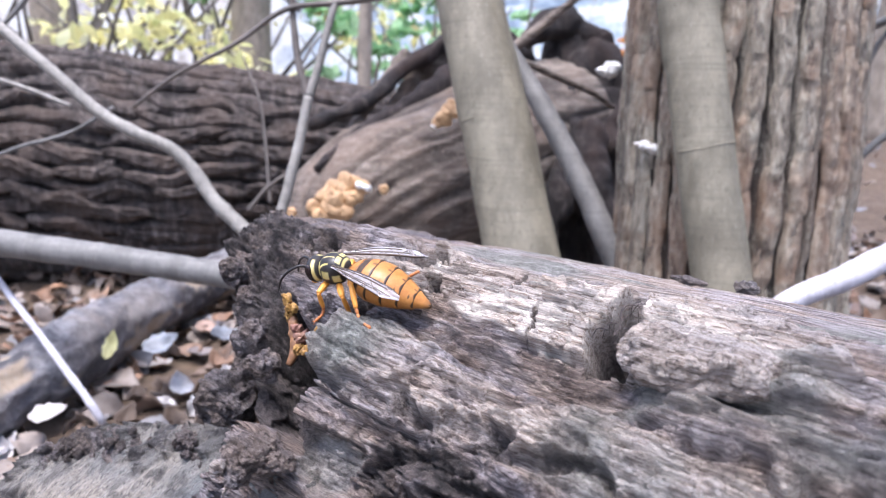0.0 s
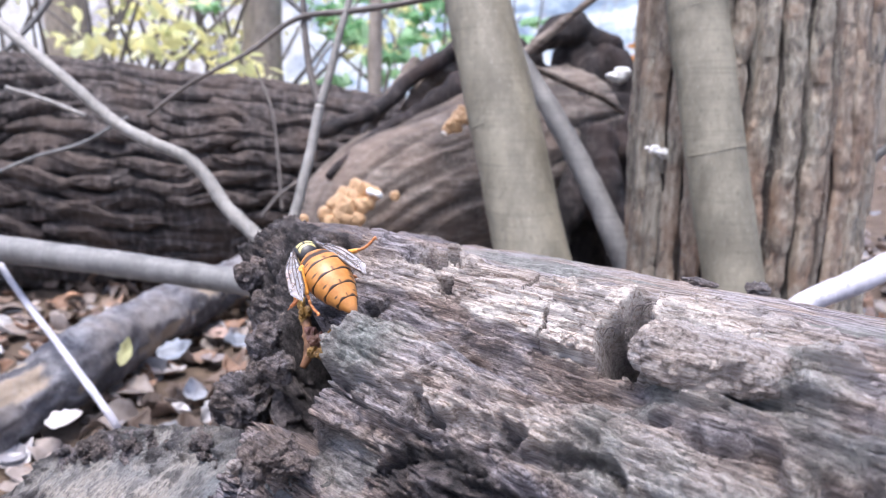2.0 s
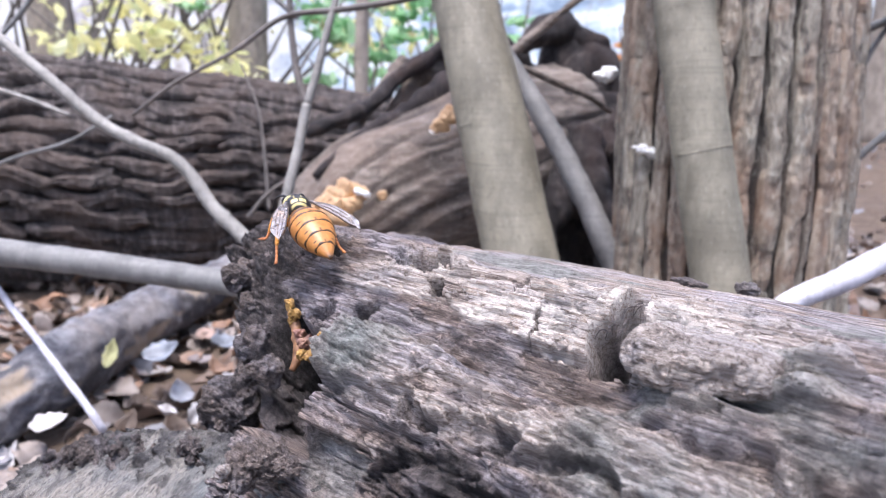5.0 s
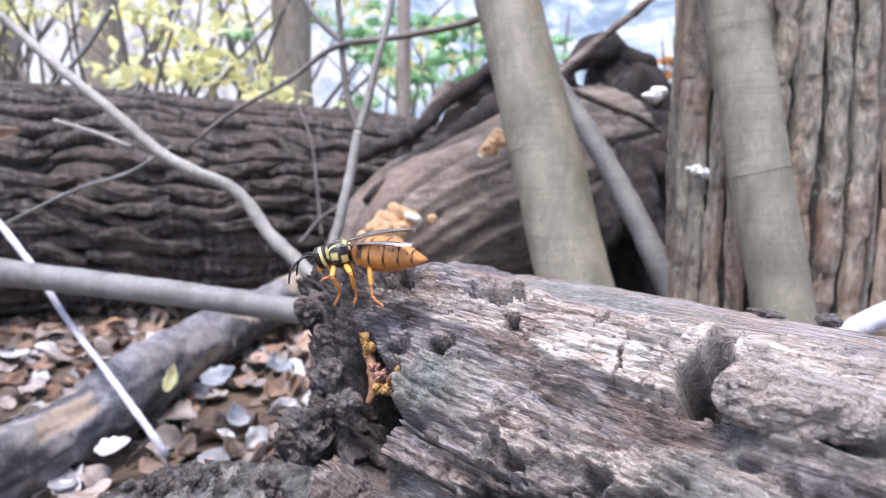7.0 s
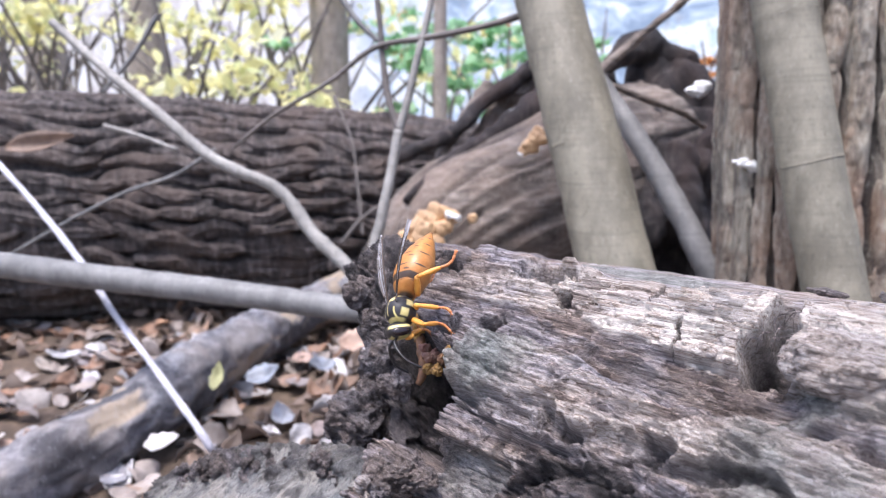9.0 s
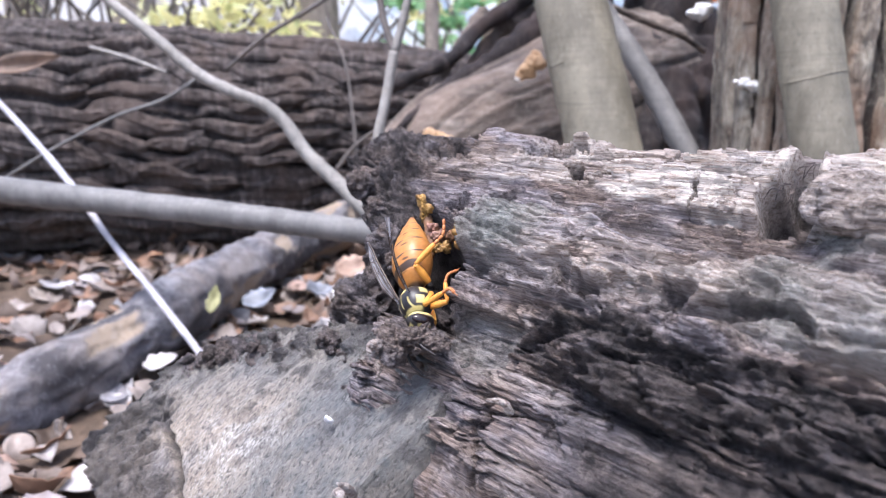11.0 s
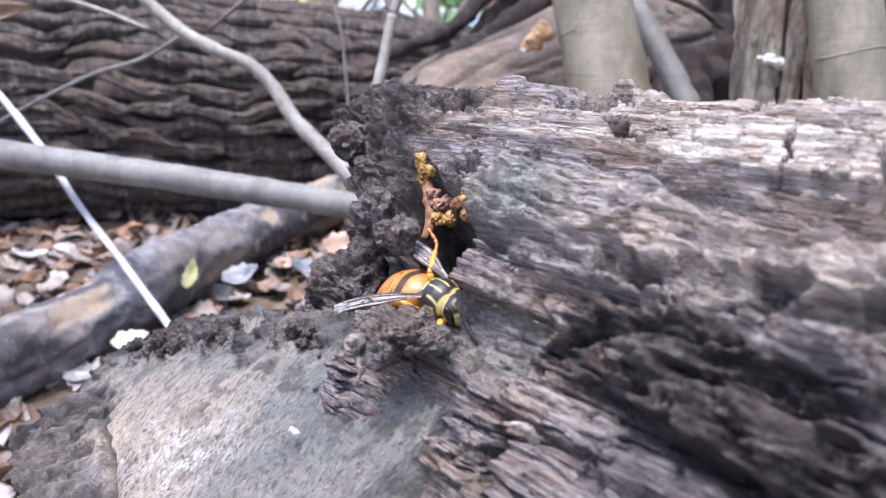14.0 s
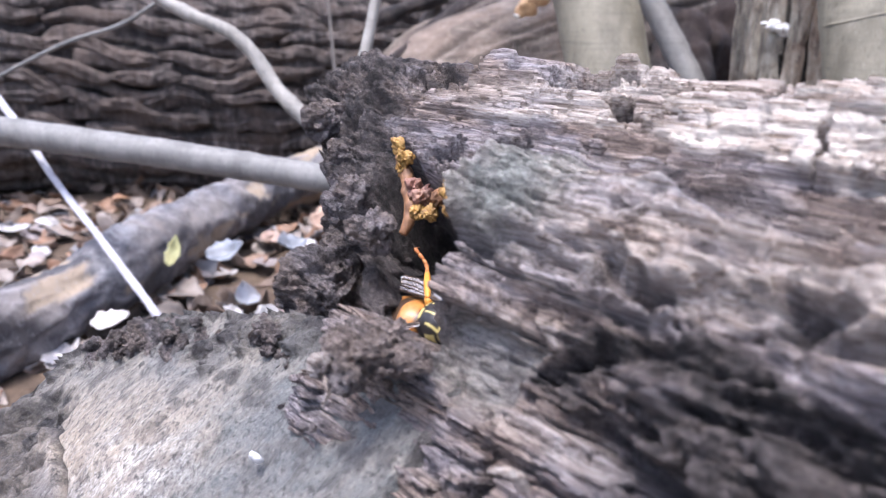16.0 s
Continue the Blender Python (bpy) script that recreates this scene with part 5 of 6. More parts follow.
def shrub(label, x, y, mat, width, low, high, leaves, size, seed, stems=9):
    rnd = random.Random(seed)
    sh = thing("shrub", label, "shrub", pose(x, y, float(ground_height(x, y))))
    for i in range(stems):
        bx, by = rnd.gauss(0, width * 0.25), rnd.gauss(0, width * 0.2)
        tx, ty, tz = bx + rnd.gauss(0, width * 0.45), by + rnd.gauss(0, width * 0.3), rnd.uniform(0.7, 1.05) * high
        v, f = tube([(bx, by, -0.02, 0.008), (bx * 0.5 + tx * 0.5 + rnd.gauss(0, 0.04), by * 0.5 + ty * 0.5, tz * 0.5, 0.006), (tx, ty, tz, 0.002)], 10, 6, 0.1, 30, seed + i)
        child("stem", mesh_of("stem", v, f, TWIG_DARK), sh)
    vs, fs, m = [], [], 0
    clumps = [(rnd.gauss(0, width * 0.55), rnd.gauss(0, width * 0.3), rnd.uniform(low, high)) for _ in range(max(6, leaves // 22))]
    for i in range(leaves):
        c = clumps[i % len(clumps)]
        p = np.array([c[0] + rnd.gauss(0, 0.10 * width), c[1] + rnd.gauss(0, 0.10 * width), c[2] + rnd.gauss(0, 0.022 * width)])
        M = np.array(Euler((rnd.gauss(0, 0.6), rnd.gauss(0, 0.6), rnd.uniform(0, 6.28))).to_matrix()) * size * rnd.uniform(0.6, 1.3)
        q = np.array([(-1, 0, 0), (-0.3, 0.45, 0.08), (0.4, 0.4, 0.05), (1, 0, -0.1), (0.4, -0.4, 0.05), (-0.3, -0.45, 0.08)])
        vs.append(q @ M.T + p)
        fs += [(m, m + 1, m + 4, m + 5), (m + 1, m + 2, m + 3, m + 4)]
        m += 6
    child("crown", mesh_of("crown", np.concatenate(vs), fs, mat, False), sh)


def build_beyond():
    shrub("yellow-leaved shrub behind the fallen trunk", -1.10, 1.9, YELLOW, 0.62, 0.2, 0.62, 560, 0.025, 201, 30)
    shrub("yellow-leaved shrub behind the fallen trunk", -0.70, 2.3, YELLOW, 0.62, 0.22, 0.66, 520, 0.025, 202, 30)
    shrub("tall yellow-leaved shrub in the thicket", -1.9, 2.4, YELLOW, 0.8, 0.15, 1.0, 760, 0.028, 203, 30)
    shrub("green shrub by the bright clearing", -0.15, 2.0, GREEN, 0.26, 0.1, 0.42, 420, 0.024, 204, 6)
    shrub("green shrub by the bright clearing", 0.12, 2.6, GREEN, 0.3, 0.12, 0.5, 260, 0.024, 205, 6)
    shrub("rust-coloured shrub beyond the root plate", 0.47, 2.1, RUST, 0.16, 0.24, 0.34, 160, 0.022, 206, 4)
    shrub("pale green undergrowth far in the wood", -0.3, 3.6, GREEN, 0.5, 0.2, 0.7, 300, 0.035, 207, 6)
    rnd = random.Random(9)
    for x, y, r, hgt in ((-0.55, 2.05, 0.055, 3.0), (-0.20, 1.75, 0.016, 2.5), (-1.6, 3.0, 0.09, 4), (0.9, 2.8, 0.12, 4), (1.5, 2.4, 0.1, 4), (1.1, 1.6, 0.05, 3), (-2.6, 3.8, 0.12, 5), (2.4, 3.4, 0.14, 5)):
        v, f = tube([(x, y, -0.05, r * 1.2), (x + 0.02, y, 0.4, r), (x + rnd.gauss(0, 0.05), y, hgt * 0.6, r * 0.85), (x + rnd.gauss(0, 0.15), y, hgt, r * 0.6)], 40, 16, 0.08, 30, 210)
        alone("distant_tree", mesh_of("distant_tree", v, f, FAR_BARK), "pale brown bare trunk in the thicket", "tree", group="distant trees")


def build_distance():
    """Glowing sheet for the pale, mottled brightness of the open land behind the wood."""
    k = Mat("glowing_backdrop", 1.0)
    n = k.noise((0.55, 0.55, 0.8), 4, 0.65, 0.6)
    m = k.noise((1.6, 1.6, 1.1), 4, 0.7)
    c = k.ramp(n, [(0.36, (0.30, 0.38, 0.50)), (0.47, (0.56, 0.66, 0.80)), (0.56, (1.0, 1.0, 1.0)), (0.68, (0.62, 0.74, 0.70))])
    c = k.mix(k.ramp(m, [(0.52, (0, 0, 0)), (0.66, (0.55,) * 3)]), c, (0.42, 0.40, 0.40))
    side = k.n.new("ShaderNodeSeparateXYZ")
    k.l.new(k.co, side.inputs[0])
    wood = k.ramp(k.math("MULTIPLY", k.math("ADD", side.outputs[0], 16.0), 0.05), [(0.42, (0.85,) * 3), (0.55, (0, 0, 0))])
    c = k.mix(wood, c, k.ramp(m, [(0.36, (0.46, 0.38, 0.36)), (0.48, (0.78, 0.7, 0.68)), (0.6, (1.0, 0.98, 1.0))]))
    # hazy brightness put in as emission, though the sheet is no lamp
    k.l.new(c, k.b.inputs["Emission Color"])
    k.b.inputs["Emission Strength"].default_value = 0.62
    k.done((0.02, 0.02, 0.02))
    ang = np.radians(np.linspace(-50, 50, 60))
    h = np.linspace(-1.0, 8.0, 6)
    A, H = np.meshgrid(ang, h, indexing="ij")
    V = np.stack([30 * np.sin(A), 30 * np.cos(A), H], -1).reshape(-1, 3)
    alone("backdrop", mesh_of("backdrop", V, grid_faces(60, 6), k.m), "glowing pale mottled backdrop of distance behind the trees", "backdrop", kind="structure")


build_distance()
FAR_BARK = branch_bark("far_bark", (0.3, 0.25, 0.2), (0.42, 0.36, 0.29))
build_beyond()
# ---- yellow-crusted stick in the hollow ----
CRUST = plain("yellow_crust", (0.43, 0.25, 0.06), 0.5, (0.15, 0.075, 0.03), 700, 0.0008)
STICK = plain("rusty_stick", (0.27, 0.13, 0.055), 0.6, (0.1, 0.05, 0.028), 700, 0.0005)
PINK = plain("reddish_gall", (0.25, 0.14, 0.09), 0.5, (0.22, 0.1, 0.08), 500, 0.0004)


def build_stick():
    st = thing("crusted_stick", "short rusty stick crusted with yellow growth", "stick", LOG_AT)
    v, f = tube([(-0.1080, 0.0679, 0.1170, 0.0006), (-0.1062, 0.0673, 0.1143, 0.0008), (-0.1044, 0.0667, 0.1116, 0.0009), (-0.1030, 0.0659, 0.1098, 0.0009), (-0.1022, 0.0648, 0.1074, 0.0007), (-0.1021, 0.0638, 0.1062, 0.0005)], 40, 12, 0.28, 900, 301)
    child("shaft", mesh_of("shaft", v, f, STICK), st)
    for i, (p, size, mat) in enumerate((((-0.1070, 0.0672, 0.1163), (0.0009, 0.0008, 0.0014), CRUST), ((-0.1055, 0.0669, 0.1153), (0.0011, 0.0008, 0.0008), CRUST), ((-0.1058, 0.0666, 0.1138), (0.0007, 0.0007, 0.0012), CRUST),
                                        ((-0.1010, 0.0664, 0.1109), (0.0013, 0.0011, 0.0011), PINK), ((-0.1027, 0.0663, 0.1116), (0.0009, 0.0008, 0.0014), PINK), ((-0.1007, 0.0652, 0.1092), (0.0013, 0.0009, 0.0008), CRUST), ((-0.0977, 0.0649, 0.1096), (0.0012, 0.0008, 0.0006), CRUST),
                                        ((-0.0944, 0.0648, 0.1130), (0.0009, 0.0006, 0.0017), CRUST), ((-0.0935, 0.0644, 0.1115), (0.0006, 0.0005, 0.0013), CRUST), ((-0.0971, 0.0657, 0.1116), (0.0005, 0.0005, 0.0015), STICK))):
        v, f = lump(p, [q * 0.85 for q in size], 0.0005, 1300, 310 + i, 26, (0, 15 * (i % 3) - 15, 20 * i), 2.2, 0.0003)
        child("crust" if mat is CRUST else "bud", mesh_of("crust", v, f, mat), st)


build_stick()

# ---- wasp ----


def cuticle():
    """Wasp shell: black; tone red: yellow markings, green: orange."""
    k = Mat("wasp_shell", 0.42)
    y, o, d = k.tone()[:3]
    n = k.noise((900, 900, 900), 3, 0.6)
    black = k.ramp(n, [(0.3, (0.012, 0.01, 0.01)), (0.7, (0.035, 0.03, 0.028))])
    yellow = k.ramp(n, [(0.3, (0.5, 0.4, 0.12)), (0.7, (0.66, 0.56, 0.24))])
    orange = k.ramp(n, [(0.3, (0.36, 0.142, 0.026)), (0.7, (0.48, 0.21, 0.05))])
    base = k.mix(o, k.mix(y, black, yellow), orange)
    base = k.mix(d, base, (0.02, 0.014, 0.01))
    k.relief(n, 0.0001, 0.3)
    return k.done(base)


def wing_mat():
    k = Mat("smoky_wing", 0.18)
    n = k.noise((700, 700, 700), 3, 0.6)
    k.done(k.ramp(n, [(0.3, (0.24, 0.21, 0.2)), (0.7, (0.5, 0.48, 0.49))]))
    tr = k.n.new("ShaderNodeBsdfTransparent")
    ms = k.n.new("ShaderNodeMixShader")
    ms.inputs[0].default_value = 0.45
    k.l.new(k.b.outputs[0], ms.inputs[1])
    k.l.new(tr.outputs[0], ms.inputs[2])
    k.l.new(ms.outputs[0], k.n["Material Output"].inputs["Surface"])
    return k.m


SHELL, WING = cuticle(), wing_mat()
VEIN = plain("wing_vein", (0.07, 0.045, 0.03), 0.4)
LEG = plain("orange_leg", (0.76, 0.36, 0.06), 0.4, (0.6, 0.22, 0.03), 600)
TARSUS = plain("tawny_foot", (0.55, 0.22, 0.07), 0.45, (0.4, 0.13, 0.04), 600)
DARK = plain("black_antenna", (0.02, 0.016, 0.015), 0.4)
EYE = plain("dark_eye", (0.02, 0.012, 0.012), 0.15)
MM = 0.00108


def ball(size, centre, mark, res=40, squash=2.2):
    th, ph = np.meshgrid(np.linspace(0, math.pi, res), np.linspace(0, 2 * math.pi, res * 2, endpoint=False), indexing="ij")
    d = np.stack([np.cos(th), np.sin(th) * np.cos(ph), np.sin(th) * np.sin(ph)], -1)
    k = (np.abs(d) ** squash).sum(-1) ** (-1 / squash)
    v = d * k[..., None] * np.array(size) * MM
    tone = mark(d)
    return (v + np.array(centre) * MM).reshape(-1, 3), grid_faces(res, res * 2, True), tone.reshape(-1, 3)


def stack(*layers):
    return np.stack(np.broadcast_arrays(*[np.clip(x, 0, 1) for x in layers]), -1)


def head_marks(d):
    x, y, z = d[..., 0], d[..., 1], d[..., 2]
    face = step(x, 0.55, 0.7) * step(z, 0.35, 0.2)
    ring = bump(x, -0.35, 0.12, 0.08) * step(np.abs(y), 0.2, 0.4)
    brow = bump(z, 0.62, 0.1, 0.06) * step(x, 0.3, 0.45) * step(np.abs(y), 0.5, 0.35)
    return stack(face + ring + brow, 0 * x, 0 * x)


def thorax_marks(d):
    x, y, z = d[..., 0], d[..., 1], d[..., 2]
    ay = np.abs(y)
    stripe = bump(ay, 0.26, 0.025, 0.03) * bump(x, 0.15, 0.36, 0.08) * step(z, 0.3, 0.45)
    collar = bump(x + 0.25 * ay, 0.86, 0.06, 0.05) * step(z, -0.3, 0.0)
    edge = bump(ay, 0.72, 0.025, 0.03) * bump(x, 0.4, 0.35, 0.08) * step(z, 0.1, 0.25)
    scut = bump(x, -0.5, 0.1, 0.05) * bump(ay, 0.3, 0.2, 0.06) * step(z, 0.4, 0.55)
    meta = bump(x, -0.78, 0.035, 0.04) * step(ay, 0.6, 0.45) * step(z, 0.1, 0.3)
    side = bump(x, 0.2, 0.2, 0.08) * bump(z, 0.0, 0.2, 0.1) * step(ay, 0.6, 0.75)
    side2 = bump(x, -0.45, 0.16, 0.08) * bump(z, -0.25, 0.2, 0.1) * step(ay, 0.5, 0.65)
    return stack(stripe + collar + edge + scut + meta + side + side2, 0 * x, 0 * x)


def shell_mesh(name, b):
    return mesh_of(name, b[0], b[1], SHELL, True, b[2])


ABDOMEN = [(0.0, 0.7), (0.5, 1.3), (1.2, 2.3), (2.2, 3.0), (3.4, 3.4), (4.8, 3.5), (6.2, 3.2), (7.6, 2.6), (9.0, 1.8), (10.2, 0.95), (11.2, 0.25)]
SEGMENTS = [(0.0, 1.9), (1.8, 4.0), (3.9, 6.0), (5.9, 7.8), (7.7, 9.4), (9.3, 11.2)]


def segment(i):
    lo, hi = SEGMENTS[i]
    p = np.array(ABDOMEN)
    nu, nv = 26, 64
    u = np.linspace(lo, hi, nu)
    r = sum(np.interp(u + e, p[:, 0], p[:, 1]) for e in (-0.35, -0.15, 0, 0.15, 0.35)) / 5
    t = (u - lo) / (hi - lo)
    r = r + 0.07 * t - 0.06 * (1 - t)
    r[-2:] -= np.array([0.02, 0.16])
    ang = np.linspace(0, 2 * math.pi, nv, endpoint=False)
    U, A = np.meshgrid(u, ang, indexing="ij")
    R = r[:, None]
    x, y, z = -U, R * np.cos(A), 0.93 * R * np.sin(A) - 0.02 * U ** 2 * 0.6
    T = (U - lo) / (hi - lo)
    top = np.sin(A)
    wave = 0.06 * np.cos(A * 6)
    band = step(T + wave, 0.88, 0.92) * step(top, -0.6, -0.2)
    if i == 0:
        band = np.maximum(band * 0.5, step(T, 0.4, 0.2))
    if i == 1:
        band = np.maximum(band, bump(T + 0.5 * wave, 0.24, 0.17, 0.06) * step(top, -0.3, 0.1))
    spot = np.zeros_like(T)
    if 1 <= i <= 4:
        for c in (math.pi / 2 - 0.85, math.pi / 2 + 0.85):
            spot = np.maximum(spot, step(np.hypot((T - 0.6) / 0.07, (A - c) / 0.17), 1.15, 0.85))
        spot = np.maximum(spot, step(np.abs(A - math.pi / 2) / 0.1 + (1 - T) / 0.3, 1.05, 0.9))
    if i == 5:
        band = np.maximum(band, 0.55 * step(T, 0.45, 0.9))
    tone = stack(0 * T, 1 + 0 * T, 0.93 * np.maximum(band, 0.85 * spot))
    v = np.stack([1.23 * x, 1.05 * y, 0.92 * z], -1).reshape(-1, 3) * MM
    return mesh_of("segment", v, grid_faces(nu, nv, True), SHELL, True, tone.reshape(-1, 3))


def wing_blade(side):
    """A forewing folded lengthwise: a narrow curved blade, its root at the origin, reaching back."""
    nu, nv = 30, 9
    u, v = np.meshgrid(np.linspace(0, 1, nu), np.linspace(0, 1, nv), indexing="ij")
    wid = 2.3 * (0.25 + 0.75 * step(u, 0.0, 0.45)) * (1 - step(u, 0.82, 1.03) * 0.85)
    x = -12.8 * u
    y = side * (v - 0.25) * wid
    z = 0.55 * np.sin(u * math.pi) + 0.18 * np.sin(v * 9) * (0.3 + u) - 0.5 * v * u
    P = np.stack([x, y, z], -1).reshape(-1, 3) * MM
    n = nu * nv
    V = np.concatenate([P, P - (0, 0, 0.00005)])
    f = grid_faces(nu, nv)
    f += [tuple(i + n for i in q[::-1]) for q in f]
    blade = mesh_of("wing", V, f, WING)
    G = P.reshape(nu, nv, 3)
    veins = [tube([(*G[i, j], 0.00009 if j else 0.00016) for i in range(a, b, 4)], 24, 6) for j, a, b in ((0, 0, 29), (2, 0, 26), (4, 2, 28), (6, 4, 24), (8, 4, 28))]
    veins += [tube([(*G[i, a], 0.00007), (*G[i + 2, b], 0.00007)], 6, 5) for i, a, b in ((12, 0, 2), (17, 2, 4), (20, 4, 6), (22, 0, 2))]
    return blade, mesh_of("vein", *joined(veins), VEIN)


def leg_mesh(points, radii):
    """Upper leg, shin and jointed foot."""
    p = [np.array(q) * MM for q in points]
    up = joined([tube([(*p[0], 0.45 * MM), (*(p[0] * 0.5 + p[1] * 0.5), 0.52 * MM * radii), (*p[1], 0.36 * MM * radii)], 12, 10),
                 tube([(*p[1], 0.28 * MM * radii), (*(p[1] * 0.4 + p[2] * 0.6), 0.4 * MM * radii), (*p[2], 0.3 * MM * radii)], 12, 10)])
    q = spline([p[2], p[3], p[4]], 6)
    foot = joined([tube([(*q[i], 0.2 * MM), (*(q[i] * 0.2 + q[i + 1] * 0.8), 0.23 * MM), (*q[i + 1], 0.15 * MM)], 6, 8) for i in range(5)]
                  + [tube([(*q[5], 0.1 * MM), (*(q[5] + np.array((0.5, s * 0.4, -0.2)) * MM), 0.03 * MM)], 4, 6) for s in (-1, 1)])
    return up, foot


LEGS = (("front", [(2.2, 1.2, -1.7), (4.0, 3.1, -1.2), (4.3, 3.6, -3.9), (4.9, 3.9, -5.0), (6.3, 4.2, -5.4)], 0.95),
        ("middle", [(0.2, 1.4, -1.9), (0.9, 4.1, -0.9), (0.6, 5.0, -4.0), (0.5, 5.5, -5.2), (1.3, 6.4, -5.6)], 1.0),
        ("hind", [(-1.8, 1.3, -1.8), (-3.4, 4.0, -0.5), (-5.4, 5.2, -3.6), (-6.4, 5.6, -5.0), (-8.6, 6.2, -5.5)], 1.1))


def build_wasp():
    w = thing("wasp", "large orange and black banded wasp crawling on the log", "wasp")
    child("thorax", shell_mesh("thorax", ball((2.45, 2.4, 2.4), (1.15, 0, 0), thorax_marks, 60, 2.15)), w, "black with yellow stripes")
    head = child("head", shell_mesh("head", ball((1.35, 2.15, 1.95), (0, 0, 0), head_marks, 44, 2.3)), w, "black and yellow")
    head.matrix_basis = pose(4.25 * MM, 0, -0.25 * MM)
    for s in (-1, 1):
        v, f = lump((0.25 * MM, s * 1.75 * MM, 0.2 * MM), (0.75 * MM, 0.5 * MM, 1.35 * MM), 0, 1, 1, 20)
        child("eye", mesh_of("eye", v, f, EYE), head)
        v, f = tube([(1.0 * MM, s * 0.5 * MM, 0.6 * MM, 0.22 * MM), (1.9 * MM, s * 1.2 * MM, 1.3 * MM, 0.22 * MM), (3.3 * MM, s * 2.0 * MM, 1.2 * MM, 0.2 * MM), (5.0 * MM, s * 2.7 * MM, 0.2 * MM, 0.19 * MM), (6.2 * MM, s * 3.0 * MM, -1.6 * MM, 0.15 * MM)], 40, 10)
        child("antenna", mesh_of("antenna", v, f, DARK), head, "long black antenna")
        v, f = lump((1.0 * MM, s * 0.45 * MM, -1.55 * MM), (0.5 * MM, 0.4 * MM, 0.7 * MM), 0, 1, 2, 14)
        child("jaw", mesh_of("jaw", v, f, LEG), head)
    ab = child("abdomen", segment(0), w, "orange with thin dark bands")
    ab.matrix_basis = pose(-0.9 * MM, 0, -0.2 * MM)
    for i in range(1, 6):
        child("segment", segment(i), ab)
    wings = []
    for s in (1, -1):
        blade, veins = wing_blade(s)
        wing = child("wing", blade, w, "smoky translucent folded wing")
        child("vein", veins, wing)
        wings.append(wing)
    legs = {}
    for nm, pts, r in LEGS:
        for s in (1, -1):
            base = np.array(pts[0]) * (1, s, 1)
            up, foot = leg_mesh([(np.array(q) * (1, s, 1) - base) for q in pts], r)
            leg = child("leg", mesh_of("leg", *up, LEG), w, "slender orange leg")
            child("foot", mesh_of("foot", *foot, TARSUS), leg)
            leg.matrix_basis = pose(*(base * MM))
            legs[nm, s] = (leg, base * MM)
    return w, head, ab, wings, legs


WASP, W_HEAD, W_ABDOMEN, W_WINGS, W_LEGS = build_wasp()

WASP_ROWS = [
    (0.0, -0.0162, 0.1108, 0.1252, -17.3, 0.5, 159.5),
    (0.5, -0.0174, 0.1105, 0.1256, -17.8, 3.0, 157.9),
    (1.0, -0.0213, 0.1115, 0.1258, -15.7, 24.4, 141.0),
    (1.5, -0.0236, 0.1143, 0.1262, -21.9, 26.0, 127.8),
    (2.0, -0.0249, 0.1164, 0.1269, -17.3, 24.5, 110.7),
    (2.5, -0.0266, 0.1190, 0.1278, -16.2, 21.2, 109.7),
    (3.0, -0.0258, 0.1225, 0.1294, -10.9, 5.9, 102.1),
    (3.5, -0.0232, 0.1235, 0.1301, -6.0, -14.3, 74.8),
    (4.3, -0.0244, 0.1261, 0.1305, -5.9, -21.4, 91.4),
    (5.1, -0.0278, 0.1324, 0.1326, 0.6, -8.0, 113.2),
    (6.0, -0.0288, 0.1325, 0.1332, 6.3, 2.8, 133.6),
    (6.5, -0.0302, 0.1296, 0.1337, -3.2, 10.0, 153.5),
    (7.0, -0.0309, 0.1246, 0.1324, -2.0, 6.8, -178.6),
    (7.5, -0.0316, 0.1228, 0.1312, -1.7, 11.2, -170.5),
    (8.0, -0.0314, 0.1201, 0.1278, 9.6, 53.0, -150.1),
    (8.8, -0.0290, 0.1149, 0.1250, 41.7, 56.9, -111.1),
    (9.6, -0.0268, 0.1057, 0.1113, 69.4, 53.4, -92.8),
    (10.5, -0.0263, 0.1016, 0.1088, 79.5, 47.6, -85.5),
    (11.0, -0.0269, 0.1003, 0.1056, 75.5, 42.5, -79.4),
    (11.5, -0.0266, 0.1015, 0.1028, 41.7, 23.7, -72.0),
    (12.0, -0.0260, 0.1012, 0.1009, 29.8, 18.7, -70.8),
    (12.5, -0.0260, 0.1030, 0.0998, 22.5, 16.8, -67.0),
    (13.0, -0.0261, 0.1053, 0.1000, 17.5, 14.8, -63.0),
    (13.5, -0.0252, 0.1049, 0.1012, 17.4, 5.8, -48.9),
    (14.0, -0.0245, 0.1053, 0.1019, 19.8, 5.4, -43.8),
    (14.5, -0.0237, 0.1075, 0.1011, 23.5, 5.1, -42.7),
    (15.0, -0.0229, 0.1088, 0.1002, 24.5, 2.1, -41.5),
    (15.5, -0.0226, 0.1097, 0.0990, 24.8, -0.2, -39.6),
    (16.0, -0.0227, 0.1087, 0.0981, 23.8, -2.7, -37.5),
]


